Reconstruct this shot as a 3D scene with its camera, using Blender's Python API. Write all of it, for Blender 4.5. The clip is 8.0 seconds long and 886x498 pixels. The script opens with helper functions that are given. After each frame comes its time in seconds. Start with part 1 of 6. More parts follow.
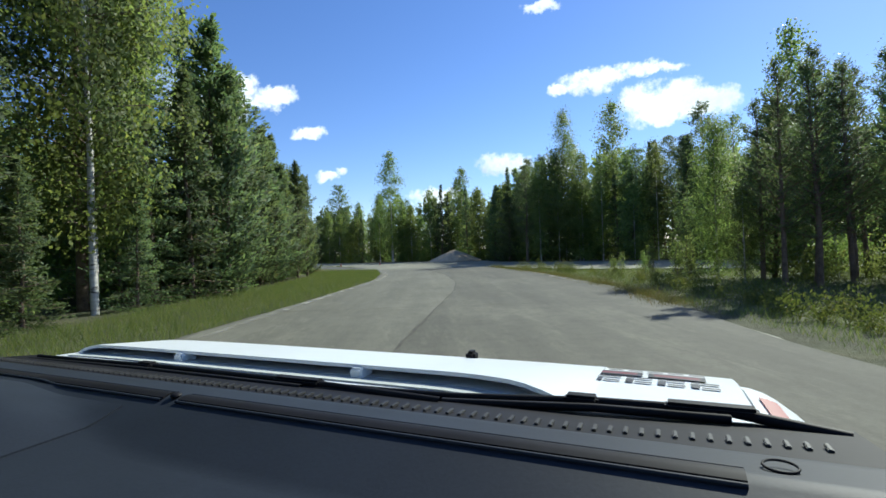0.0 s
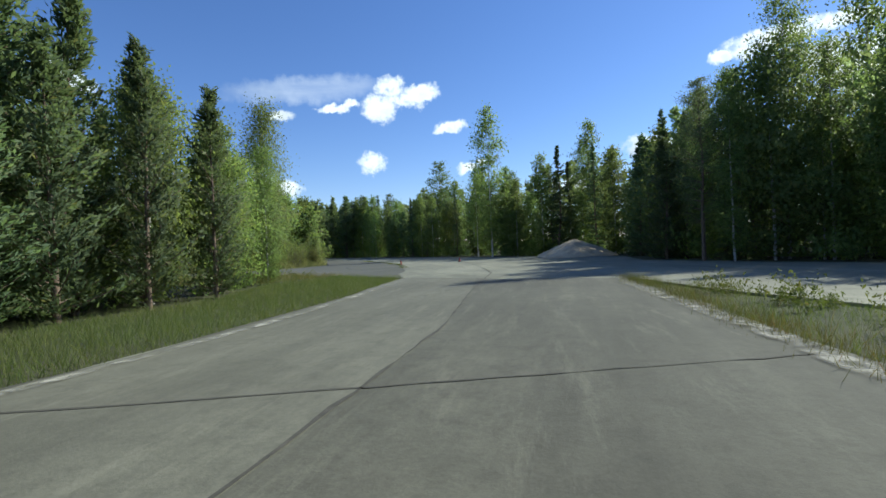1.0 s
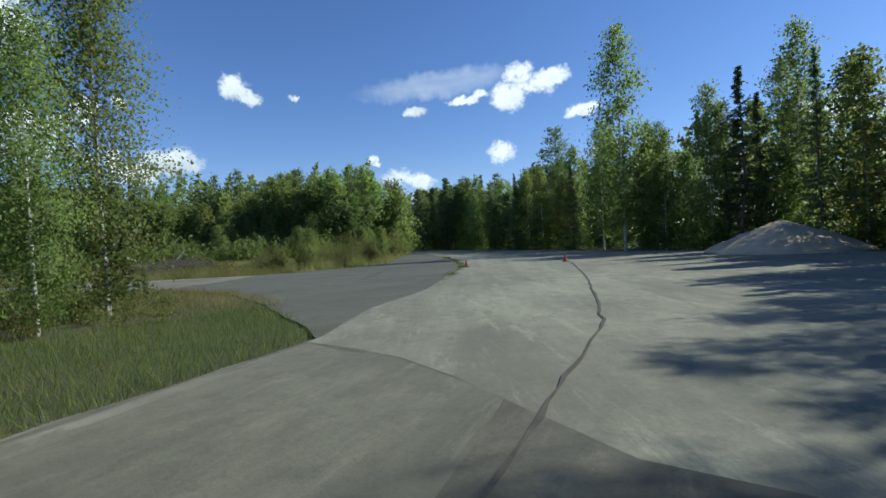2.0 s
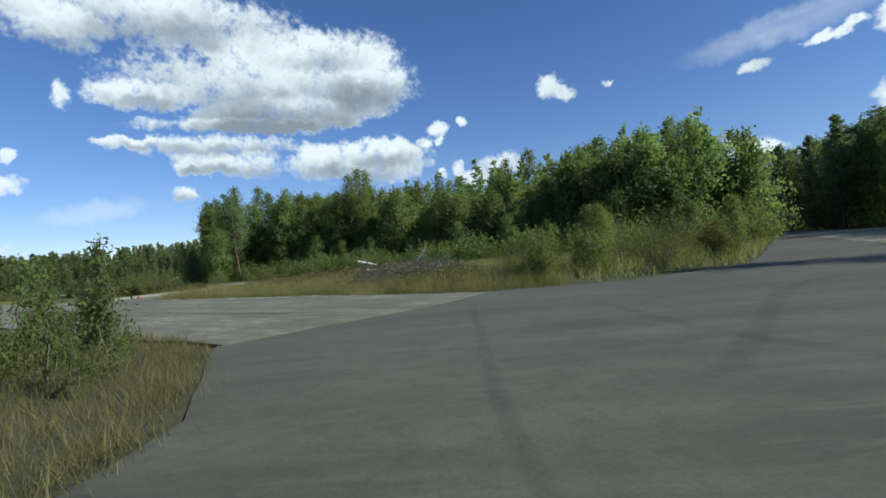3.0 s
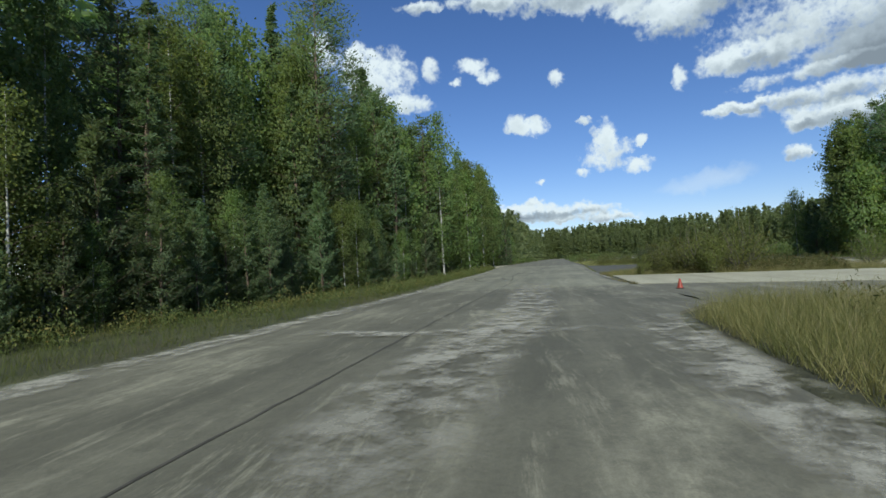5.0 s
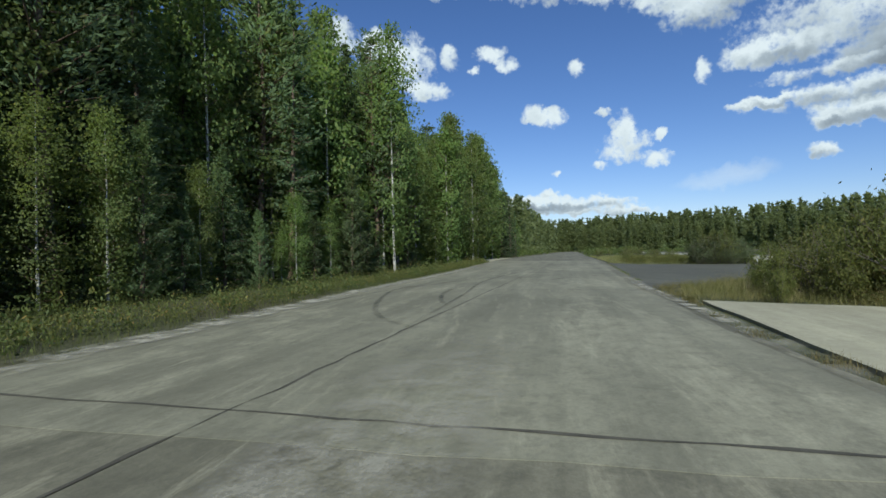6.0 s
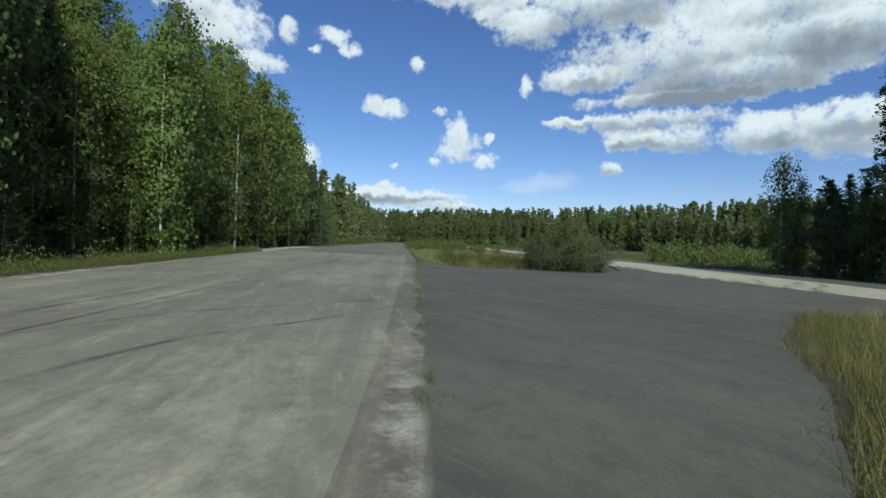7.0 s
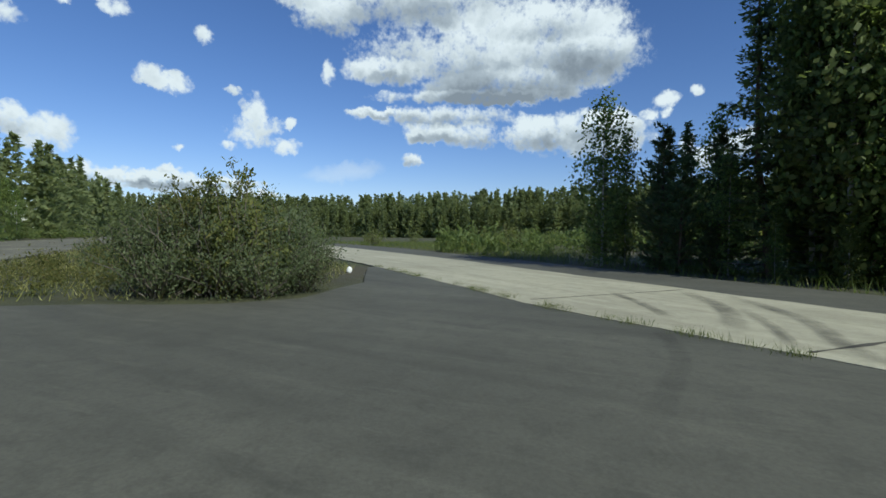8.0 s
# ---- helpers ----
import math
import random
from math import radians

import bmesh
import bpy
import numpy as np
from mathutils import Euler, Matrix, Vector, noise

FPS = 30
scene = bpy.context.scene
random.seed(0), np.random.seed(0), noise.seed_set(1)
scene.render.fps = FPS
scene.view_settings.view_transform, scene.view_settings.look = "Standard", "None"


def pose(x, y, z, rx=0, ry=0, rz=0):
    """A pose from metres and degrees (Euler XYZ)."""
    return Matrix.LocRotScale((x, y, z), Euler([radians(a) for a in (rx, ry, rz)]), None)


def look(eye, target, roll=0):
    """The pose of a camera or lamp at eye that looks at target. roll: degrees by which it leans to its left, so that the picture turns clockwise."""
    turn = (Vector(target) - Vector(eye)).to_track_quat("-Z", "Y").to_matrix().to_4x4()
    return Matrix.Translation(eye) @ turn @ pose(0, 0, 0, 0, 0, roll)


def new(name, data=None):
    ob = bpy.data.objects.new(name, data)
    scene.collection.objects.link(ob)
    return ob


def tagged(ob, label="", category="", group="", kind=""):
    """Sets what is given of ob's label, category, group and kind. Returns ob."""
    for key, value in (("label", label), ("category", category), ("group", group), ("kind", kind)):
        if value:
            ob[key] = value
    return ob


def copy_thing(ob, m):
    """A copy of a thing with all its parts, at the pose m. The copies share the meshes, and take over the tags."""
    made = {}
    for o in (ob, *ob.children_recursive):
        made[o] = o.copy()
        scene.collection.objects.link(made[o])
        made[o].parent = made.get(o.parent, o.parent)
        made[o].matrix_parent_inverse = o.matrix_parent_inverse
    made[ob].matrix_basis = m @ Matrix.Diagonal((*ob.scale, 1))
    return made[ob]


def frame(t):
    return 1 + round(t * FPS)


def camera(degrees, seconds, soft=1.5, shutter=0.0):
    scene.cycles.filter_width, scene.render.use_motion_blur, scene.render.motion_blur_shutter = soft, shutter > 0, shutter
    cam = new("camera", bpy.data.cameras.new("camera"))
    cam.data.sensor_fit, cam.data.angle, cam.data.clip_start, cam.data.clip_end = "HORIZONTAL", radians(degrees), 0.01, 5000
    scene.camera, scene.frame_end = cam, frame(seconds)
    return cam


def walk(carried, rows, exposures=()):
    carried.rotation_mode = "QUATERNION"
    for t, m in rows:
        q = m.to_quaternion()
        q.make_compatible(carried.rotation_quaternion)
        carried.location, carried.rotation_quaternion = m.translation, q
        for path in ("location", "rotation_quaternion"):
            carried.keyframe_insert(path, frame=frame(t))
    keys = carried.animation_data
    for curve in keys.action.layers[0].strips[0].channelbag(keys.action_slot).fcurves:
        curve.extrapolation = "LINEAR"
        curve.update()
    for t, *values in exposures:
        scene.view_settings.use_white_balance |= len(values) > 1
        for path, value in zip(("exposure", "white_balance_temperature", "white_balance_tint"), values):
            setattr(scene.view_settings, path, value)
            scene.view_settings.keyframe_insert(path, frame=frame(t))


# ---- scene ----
# ---------------------------------------------------------------- camera
cam = camera(85.4, 8.0, soft=1.6)
EYE = 1.2
PATH = (  # seconds, x, y, heading (left of +y), pitch, roll
    (0, 0.00, 0.00, 0.00, 0.31, -2.14),
    (0.5, 1.64, 8.96, 7.51, 0.10, -1.97),
    (1, 2.18, 17.72, 16.58, -0.27, -2.41),
    (1.65, 1.29, 27.20, 25.79, -0.78, -2.72),
    (2.3, -1.99, 34.78, 40.32, -0.68, -3.80),
    (2.5, -3.62, 36.83, 47.64, -0.41, -4.46),
    (3, -8.96, 40.99, 68.85, 0.57, -5.45),
    (3.5, -14.67, 42.95, 86.99, 1.13, -6.03),
    (4, -20.70, 43.02, 106.55, 1.58, -5.27),
    (4.5, -26.78, 41.22, 123.85, 1.89, -3.73),
    (5.15, -35.94, 36.68, 134.59, 1.54, -2.58),
    (5.8, -45.65, 31.12, 135.78, 0.68, -1.63),
    (6, -48.49, 29.45, 135.12, 0.41, -1.16),
    (6.5, -55.20, 25.80, 128.59, -0.22, 0.36),
    (7, -62.90, 23.60, 115.47, -0.80, 1.92),
    (7.5, -70.75, 23.05, 104.44, -1.31, 2.72),
    (8, -77.81, 23.79, 92.78, -1.61, 0.60),
)


def eye_pose(x, y, heading, pitch, roll):
    h, p = radians(heading), radians(pitch)
    ahead = Vector((-math.sin(h) * math.cos(p), math.cos(h) * math.cos(p), math.sin(p)))
    eye = Vector((x, y, EYE))
    return look(eye, eye + 100 * ahead, roll)


walk(cam, [(r[0], eye_pose(*r[1:])) for r in PATH], exposures=[(0, 0.55, 5980, -1.0), (1.0, 0.45, 5980, -1.0), (2.3, 0.2, 5980, -1.0), (3.6, 0.04, 5980, -1.0), (8, -0.05, 5980, -1.0)])

# ---------------------------------------------------------------- sky and sun
SUN_AZ, SUN_EL = -48.0, 38.0  # degrees left of +y, degrees up
sun_dir = Vector((-math.sin(radians(SUN_AZ)) * math.cos(radians(SUN_EL)), math.cos(radians(SUN_AZ)) * math.cos(radians(SUN_EL)), math.sin(radians(SUN_EL))))
sun = new("sun", bpy.data.lights.new("sun", "SUN"))
sun.data.energy, sun.data.angle, sun.data.color = 4.7, radians(0.53), (1.0, 0.94, 0.82)
sun.matrix_world = look(sun_dir * 300, (0, 0, 0))


class Nodes:
    """A small writer of node trees."""

    def __init__(self, tree):
        self.tree = tree
        tree.nodes.clear()

    def add(self, kind, _out=0, _set=None, **inputs):
        n = self.tree.nodes.new(kind)
        for key, value in (_set or {}).items():
            setattr_node(n, key, value)
        for key, value in inputs.items():
            sock = n.inputs[int(key[1:])] if key[0] == "i" and key[1:].isdigit() else n.inputs[key.replace("_", " ")]
            if hasattr(value, "is_output"):
                self.tree.links.new(value, sock)
            else:
                sock.default_value = value
        return n.outputs[_out]

    def math(self, op, a, b=0.0, c=0.0):
        n = self.tree.nodes.new("ShaderNodeMath")
        n.operation = op
        for sock, v in zip(n.inputs, (a, b, c)):
            if hasattr(v, "is_output"):
                self.tree.links.new(v, sock)
            else:
                sock.default_value = v
        return n.outputs[0]

    def ramp(self, fac, *stops, smooth=False):
        n = self.tree.nodes.new("ShaderNodeValToRGB")
        e = n.color_ramp.elements
        while len(e) < len(stops):
            e.new(0.5)
        for el, (p, c) in zip(e, stops):
            el.position = p
            el.color = (c, c, c, 1) if isinstance(c, (int, float)) else (*c, 1)
        self.tree.links.new(fac, n.inputs[0])
        return n.outputs[0]

    def mix(self, fac, a, b, blend="MIX"):
        n = self.tree.nodes.new("ShaderNodeMix")
        n.data_type, n.blend_type = "RGBA", blend
        for idx, v in ((0, fac), (6, a), (7, b)):
            sock = n.inputs[idx]
            if hasattr(v, "is_output"):
                self.tree.links.new(v, sock)
            else:
                sock.default_value = (*v, 1) if isinstance(v, tuple) else v
        return n.outputs[2]

    def noise(self, vec, scale, detail=4.0, rough=0.55, stretch=None, out=0):
        if stretch:
            m = self.tree.nodes.new("ShaderNodeMapping")
            m.vector_type = "TEXTURE"
            m.inputs["Scale"].default_value = [1 / k for k in stretch[:3]]
            if len(stretch) > 3:
                m.inputs["Rotation"].default_value = (0, 0, stretch[3])
            self.tree.links.new(vec, m.inputs[0])
            vec = m.outputs[0]
        n = self.tree.nodes.new("ShaderNodeTexNoise")
        n.inputs["Scale"].default_value, n.inputs["Detail"].default_value, n.inputs["Roughness"].default_value = scale, detail, rough
        self.tree.links.new(vec, n.inputs["Vector"])
        return n.outputs[out]


def setattr_node(n, key, value):
    if key == "operation":
        n.operation = value
    elif key == "interpolation":
        n.interpolation_type = value
    elif key == "sky":
        n.sky_type = value


world = bpy.data.worlds.new("sky")
scene.world = world
world.use_nodes = True
W = Nodes(world.node_tree)
geo = W.tree.nodes.new("ShaderNodeTexCoord").outputs["Generated"]
sky_node = W.tree.nodes.new("ShaderNodeTexSky")
sky_node.sky_type, sky_node.sun_disc = "NISHITA", False
sky_node.sun_elevation, sky_node.sun_rotation = radians(SUN_EL), radians(-SUN_AZ)
sky_node.air_density, sky_node.dust_density, sky_node.ozone_density, sky_node.altitude = 1.0, 0.15, 3.0, 300
sep = W.tree.nodes.new("ShaderNodeSeparateXYZ")
W.tree.links.new(geo, sep.inputs[0])
gx, gy, gz = sep.outputs
DEG = 180 / math.pi
az = W.math("MULTIPLY", W.math("ARCTAN2", W.math("MULTIPLY", gx, -1.0), gy), DEG)
el = W.math("MULTIPLY", W.math("ARCSINE", gz), DEG)
puff = W.noise(geo, 34.0, 6.0, 0.6)
puff_b = W.noise(geo, 13.0, 5.0, 0.55)
az = W.math("MULTIPLY_ADD", W.math("SUBTRACT", puff_b, 0.5), 3.0, az)
el = W.math("MULTIPLY_ADD", W.math("SUBTRACT", puff, 0.5), 2.2, el)
# azimuth and height of the middles of the clouds' swellings, half width and half height, in degrees
HIGH_BANK = ((86.6, 20.1, 14.8, 4.0), (75.8, 20.2, 4.2, 3.0), (96.2, 26.1, 12.3, 2.7), (106.0, 23.6, 3.8, 1.8), (85.1, 16.9, 8.8, 1.7), (90.2, 15.9, 11.1, 0.7), (100.4,
    18.4, 4.0, 1.3), (80.9, 23.7, 8.2, 2.0))
LOW_BANK = ((76.7, 11.5, 7.1, 2.4), (74.8, 12.6, 3.6, 1.7), (82.1, 11.9, 3.3, 1.8), (93.6, 13.8, 8.9, 1.1), (89.3, 11.7, 3.8, 1.3), (100.9, 14.0, 3.0, 0.5), (95.8, 11.3,
    1.3, 0.6), (96.4, 8.9, 1.1, 0.6), (94.2, 11.9, 3.0, 1.0))
TOP_BANK = ((119.0, 28.4, 7.8, 1.8), (112.1, 27.5, 5.7, 2.2), (110.0, 25.0, 2.5, 1.1), (127.6, 28.7, 3.5, 1.1), (135.1, 28.4, 2.6, 0.6))
FAR_LEFT = ((140.3, 21.5, 4.2, 2.9), (136.7, 18.5, 2.6, 1.0), (142.5, 23.2, 2.2, 1.6), (147.0, 24.1, 2.0, 2.0), (134.7, 9.8, 1.3, 1.4), (132.3, 9.0, 2.2, 1.8))
SCRAPS = ((129.1, 22.3, 2.0, 0.9), (126.9, 20.9, 1.6, 0.8), (133.7, 22.1, 1.2, 1.3), (131.2, 20.7, 0.7, 0.5), (119.6, 20.2, 1.0, 0.8), (106.1, 18.1, 0.8, 1.2), (124.0,
    15.6, 1.4, 1.0), (121.8, 15.1, 1.8, 1.0), (69.6, 13.2, 1.0, 0.7), (67.7, 13.1, 0.6, 0.5), (68.0, 9.5, 0.6, 0.5), (122.0, 8.8, 0.6, 0.5))
BOOT = ((114.5, 13.3, 1.3, 1.8), (114.4, 11.3, 2.6, 1.7), (110.8, 9.7, 1.5, 0.9), (116.7, 9.3, 1.0, 0.5), (116.3, 15.1, 0.6, 0.5), (110.8, 12.2, 0.6, 0.5))
SKYLINE = ((121.1, 4.9, 5.4, 0.8), (115.3, 4.3, 4.6, 0.5), (117.8, 5.2, 5.0, 0.6), (118.9, 5.7, 4.5, 0.7), (125.0, 5.3, 4.5, 1.0), (129.9, 5.5, 3.2, 1.0), (123.9, 5.4,
    2.9, 0.6), (122.5, 6.5, 1.0, 0.5))
NORTH_PUFFS = ((54.5, 17.6, 1.6, 1.4), (52.8, 16.6, 1.2, 0.8), (48.1, 16.7, 0.6, 0.5), (22.1, 18.9, 1.7, 1.1), (23.2, 16.3, 2.2, 1.6), (19.4, 17.5, 2.0, 1.2), (17.2,
    18.0, 1.3, 0.9), (28.4, 16.2, 2.5, 0.5), (26.5, 16.7, 0.9, 0.5), (34.4, 15.2, 1.4, 0.7), (24.6, 10.0, 1.5, 1.3))
NORTH_LOW = ((36.3, 7.8, 2.6, 1.1), (33.7, 7.0, 1.1, 0.7), (61.0, 9.8, 2.7, 1.4), (64.4, 8.3, 2.2, 1.1), (66.2, 10.0, 0.8, 1.1), (68.0, 14.5, 1.5, 0.8), (65.0, 15.1, 0.6,
    0.6), (39.4, 9.8, 0.6, 0.5), (14.9, 14.1, 1.6, 0.7), (13.1, 9.1, 1.4, 0.5), (11.6, 9.8, 0.6, 0.5), (15.9, 13.8, 1.3, 0.6))
EAST = ((-17.8, 18.1, 3.4, 1.2), (-22.6, 18.8, 2.6, 0.9), (-26.0, 18.3, 1.8, 0.5), (-25.0, 15.0, 4.7, 2.2), (-29.8, 14.3, 2.6, 1.5), (-14.0, 17.6, 1.0, 0.5), (-7.1, 9.9,
    3.3, 1.3), (-14.0, 9.4, 2.5, 1.0), (-12.4, 26.2, 2.0, 0.6), (0.7, 6.5, 3.4, 1.0), (-25.1, 13.6, 1.5, 1.1))
BEHIND = ((-120.0, 30.0, 16.0, 7.0), (-75.0, 33.0, 12.0, 5.0), (-100.0, 18.0, 9.0, 3.5))
billow, belly = None, None
for rows, thick in ((HIGH_BANK, 1.0), (LOW_BANK, 0.8), (TOP_BANK, 0.7), (FAR_LEFT, 0.5), (SCRAPS, 0.1), (BOOT, 0.3), (SKYLINE, 0.7), (NORTH_PUFFS, 0.1), (NORTH_LOW, 0.3), (EAST, 0.25), (BEHIND, 0.8)):
    for ca, ce, cw, ch in rows:
        cw, ch = cw * 1.28, ch * 1.28
        u = W.math("MULTIPLY_ADD", az, 1 / cw, -ca / cw)
        v = W.math("MULTIPLY_ADD", el, 1 / ch, -ce / ch)
        m = W.math("MAXIMUM", W.math("SUBTRACT", 1.0, W.math("MULTIPLY_ADD", v, v, W.math("MULTIPLY", u, u))), 0.0)
        billow = m if billow is None else W.math("ADD", billow, m)
        low = W.math("MULTIPLY", W.math("MULTIPLY_ADD", v, -thick, 0.25 * thick), m)
        belly = low if belly is None else W.math("ADD", belly, low)
# cauliflower edges: coarse billows, then finer ones
coarse = W.math("MULTIPLY", W.math("SUBTRACT", W.noise(geo, 22.0, 3.0, 0.55), 0.5), 1.5)
fine_edge = W.math("MULTIPLY", W.math("SUBTRACT", W.noise(geo, 58.0, 6.0, 0.62), 0.5), 1.5)
shred = W.math("MULTIPLY", W.math("SUBTRACT", W.noise(geo, 150.0, 4.0, 0.55), 0.5), 0.5)
inside_it = W.math("ADD", W.math("MINIMUM", billow, 1.0), W.math("ADD", coarse, W.math("ADD", fine_edge, shred)))
gate = W.add("ShaderNodeMapRange", _set={"interpolation": "SMOOTHSTEP"}, i0=billow, i1=0.0, i2=0.2, i3=0.0, i4=1.0)
cover = W.math("MULTIPLY", gate, W.add("ShaderNodeMapRange", _set={"interpolation": "SMOOTHSTEP"}, i0=inside_it, i1=0.12, i2=1.0, i3=0.0, i4=1.0))
wisp_n = W.noise(geo, 5.0, 5.0, 0.6, (1.0, 1.0, 5.0))
for ca, ce, cw, ch in ((31.5, 18.0, 9.5, 1.5), (104.3, 7.2, 4.5, 1.2)):
    u = W.math("MULTIPLY_ADD", az, 1 / cw, -ca / cw)
    v = W.math("MULTIPLY_ADD", el, 1 / ch, W.math("MULTIPLY_ADD", u, 0.5, -ce / ch))
    d = W.math("MULTIPLY_ADD", v, v, W.math("MULTIPLY", u, u))
    m = W.add("ShaderNodeMapRange", _set={"interpolation": "SMOOTHSTEP"}, i0=d, i1=1.3, i2=0.0, i3=0.0, i4=0.6)
    cover = W.math("MAXIMUM", cover, W.math("MULTIPLY", m, wisp_n))
shade = W.math("MULTIPLY", W.math("SUBTRACT", W.noise(geo, 9.0, 5.0, 0.6), 0.5), 1.1)
tone = W.math("ADD", W.math("MULTIPLY", belly, 0.85), W.math("ADD", shade, W.math("ADD", W.math("MULTIPLY", coarse, 0.22), W.math("MULTIPLY", fine_edge, 0.25))))
cloud_col = W.ramp(tone, (0.0, (0.90, 0.92, 0.95)), (0.2, (0.74, 0.77, 0.81)), (0.42, (0.47, 0.51, 0.57)), (0.75, (0.28, 0.31, 0.36)))
sky_bg = W.tree.nodes.new("ShaderNodeBackground")
deep_sky = W.tree.nodes.new("ShaderNodeHueSaturation")
deep_sky.inputs["Saturation"].default_value, deep_sky.inputs["Value"].default_value = 1.12, 1.04
W.tree.links.new(W.mix(1.0, sky_node.outputs[0], (1.02, 0.925, 1.07), "MULTIPLY"), deep_sky.inputs["Color"])
W.tree.links.new(deep_sky.outputs[0], sky_bg.inputs[0])
sky_bg.inputs[1].default_value = 0.10
cl_bg = W.tree.nodes.new("ShaderNodeBackground")
W.tree.links.new(cloud_col, cl_bg.inputs[0])
cl_bg.inputs[1].default_value = 0.95
mixs = W.tree.nodes.new("ShaderNodeMixShader")
W.tree.links.new(cover, mixs.inputs[0])
W.tree.links.new(sky_bg.outputs[0], mixs.inputs[1])
W.tree.links.new(cl_bg.outputs[0], mixs.inputs[2])
wout = W.tree.nodes.new("ShaderNodeOutputWorld")
W.tree.links.new(mixs.outputs[0], wout.inputs[0])


# ---------------------------------------------------------------- materials
def material(name):
    m = bpy.data.materials.new(name)
    m.use_nodes = True
    n = Nodes(m.node_tree)
    bsdf = m.node_tree.nodes.new("ShaderNodeBsdfPrincipled")
    out = m.node_tree.nodes.new("ShaderNodeOutputMaterial")
    m.node_tree.links.new(bsdf.outputs[0], out.inputs[0])
    return m, n, bsdf, out


def link(n, a, b):
    n.tree.links.new(a, b)


def where(n):
    return n.tree.nodes.new("ShaderNodeNewGeometry").outputs["Position"]


def bump(n, bsdf, height, strength, distance):
    b = n.tree.nodes.new("ShaderNodeBump")
    b.inputs["Strength"].default_value, b.inputs["Distance"].default_value = strength, distance
    link(n, height, b.inputs["Height"])
    link(n, b.outputs[0], bsdf.inputs["Normal"])


def paving(name, dark, mid, light, grain_dark, along, speck, rough=0.88, streaky=1.0, sandy=0.6):
    """Worn concrete or asphalt: broad stains, driving streaks along the road, sandy patches, fine grain."""
    m, n, bsdf, _ = material(name)
    p = where(n)
    broad = n.noise(p, 0.16, 5.0, 0.6)
    streak = n.noise(p, 1.0, 6.0, 0.62, (0.07, 1.5, 1.0, along))
    patch = n.noise(p, 0.5, 7.0, 0.7, (0.6, 1.0, 1.0, along))
    fine = n.noise(p, 26.0, 4.0, 0.75)
    peb = n.noise(p, 150.0, 2.0, 0.6)
    mixd = n.math("ADD", n.math("MULTIPLY", broad, 0.3), n.math("ADD", n.math("MULTIPLY", streak, 0.40 * streaky), n.math("MULTIPLY", patch, 0.70 - 0.40 * streaky)))
    col = n.ramp(mixd, (0.40, dark), (0.47, tuple(0.55 * a + 0.45 * b for a, b in zip(mid, dark))), (0.53, mid), (0.62, tuple(0.5 * a + 0.5 * b for a, b in zip(mid, light))))
    tan = n.ramp(n.noise(p, 0.34, 9.0, 0.7, (0.45, 1.0, 1.0, along)), (0.54, 0.0), (0.62, sandy))
    grit = n.ramp(n.noise(p, 2.6, 8.0, 0.75, (0.5, 1.0, 1.0, along)), (0.42, 0.15), (0.6, 1.0))
    col = n.mix(n.math("MULTIPLY", tan, grit), col, light)
    stain = n.ramp(n.noise(p, 0.5, 9.0, 0.72, (0.3, 1.3, 1.0, along)), (0.38, 0.7), (0.46, 0.0))
    col = n.mix(stain, col, dark)
    grime = n.ramp(n.noise(p, 3.2, 8.0, 0.78), (0.36, 0.5), (0.52, 0.0))
    scuff = n.ramp(n.noise(p, 2.4, 9.0, 0.8, (0.16, 1.1, 1.0, along + 0.12)), (0.54, 0.0), (0.64, 0.45))
    col = n.mix(grime, col, tuple(c * 0.82 for c in dark))
    col = n.mix(scuff, col, light)
    col = n.mix(n.math("MULTIPLY", n.ramp(fine, (0.38, 1.0), (0.58, 0.0)), grain_dark * 0.55), col, tuple(c * 0.6 for c in dark))
    col = n.mix(n.math("MULTIPLY", n.ramp(peb, (0.6, 0.0), (0.75, 1.0)), speck * 0.6), col, tuple(min(1, c * 1.3) for c in light))
    link(n, col, bsdf.inputs["Base Color"])
    bsdf.inputs["Roughness"].default_value = rough
    bump(n, bsdf, n.math("ADD", fine, n.math("MULTIPLY", patch, 1.5)), 0.35, 0.01)
    return m


mat_concrete = paving("worn concrete", (0.132, 0.129, 0.094), (0.220, 0.213, 0.157), (0.347, 0.333, 0.246), 0.45, radians(118), 0.25, streaky=0.6)
mat_runway = paving("runway concrete", (0.097, 0.091, 0.065), (0.160, 0.150, 0.108), (0.410, 0.385, 0.278), 0.45, radians(31), 0.25)
mat_pale = paving("pale concrete", (0.305, 0.283, 0.202), (0.427, 0.400, 0.286), (0.537, 0.503, 0.363), 0.35, radians(30), 0.2)
mat_asphalt = paving("old asphalt", (0.065, 0.063, 0.048), (0.100, 0.097, 0.074), (0.146, 0.141, 0.106), 0.5, radians(62), 0.5, streaky=0.8, sandy=0.3)


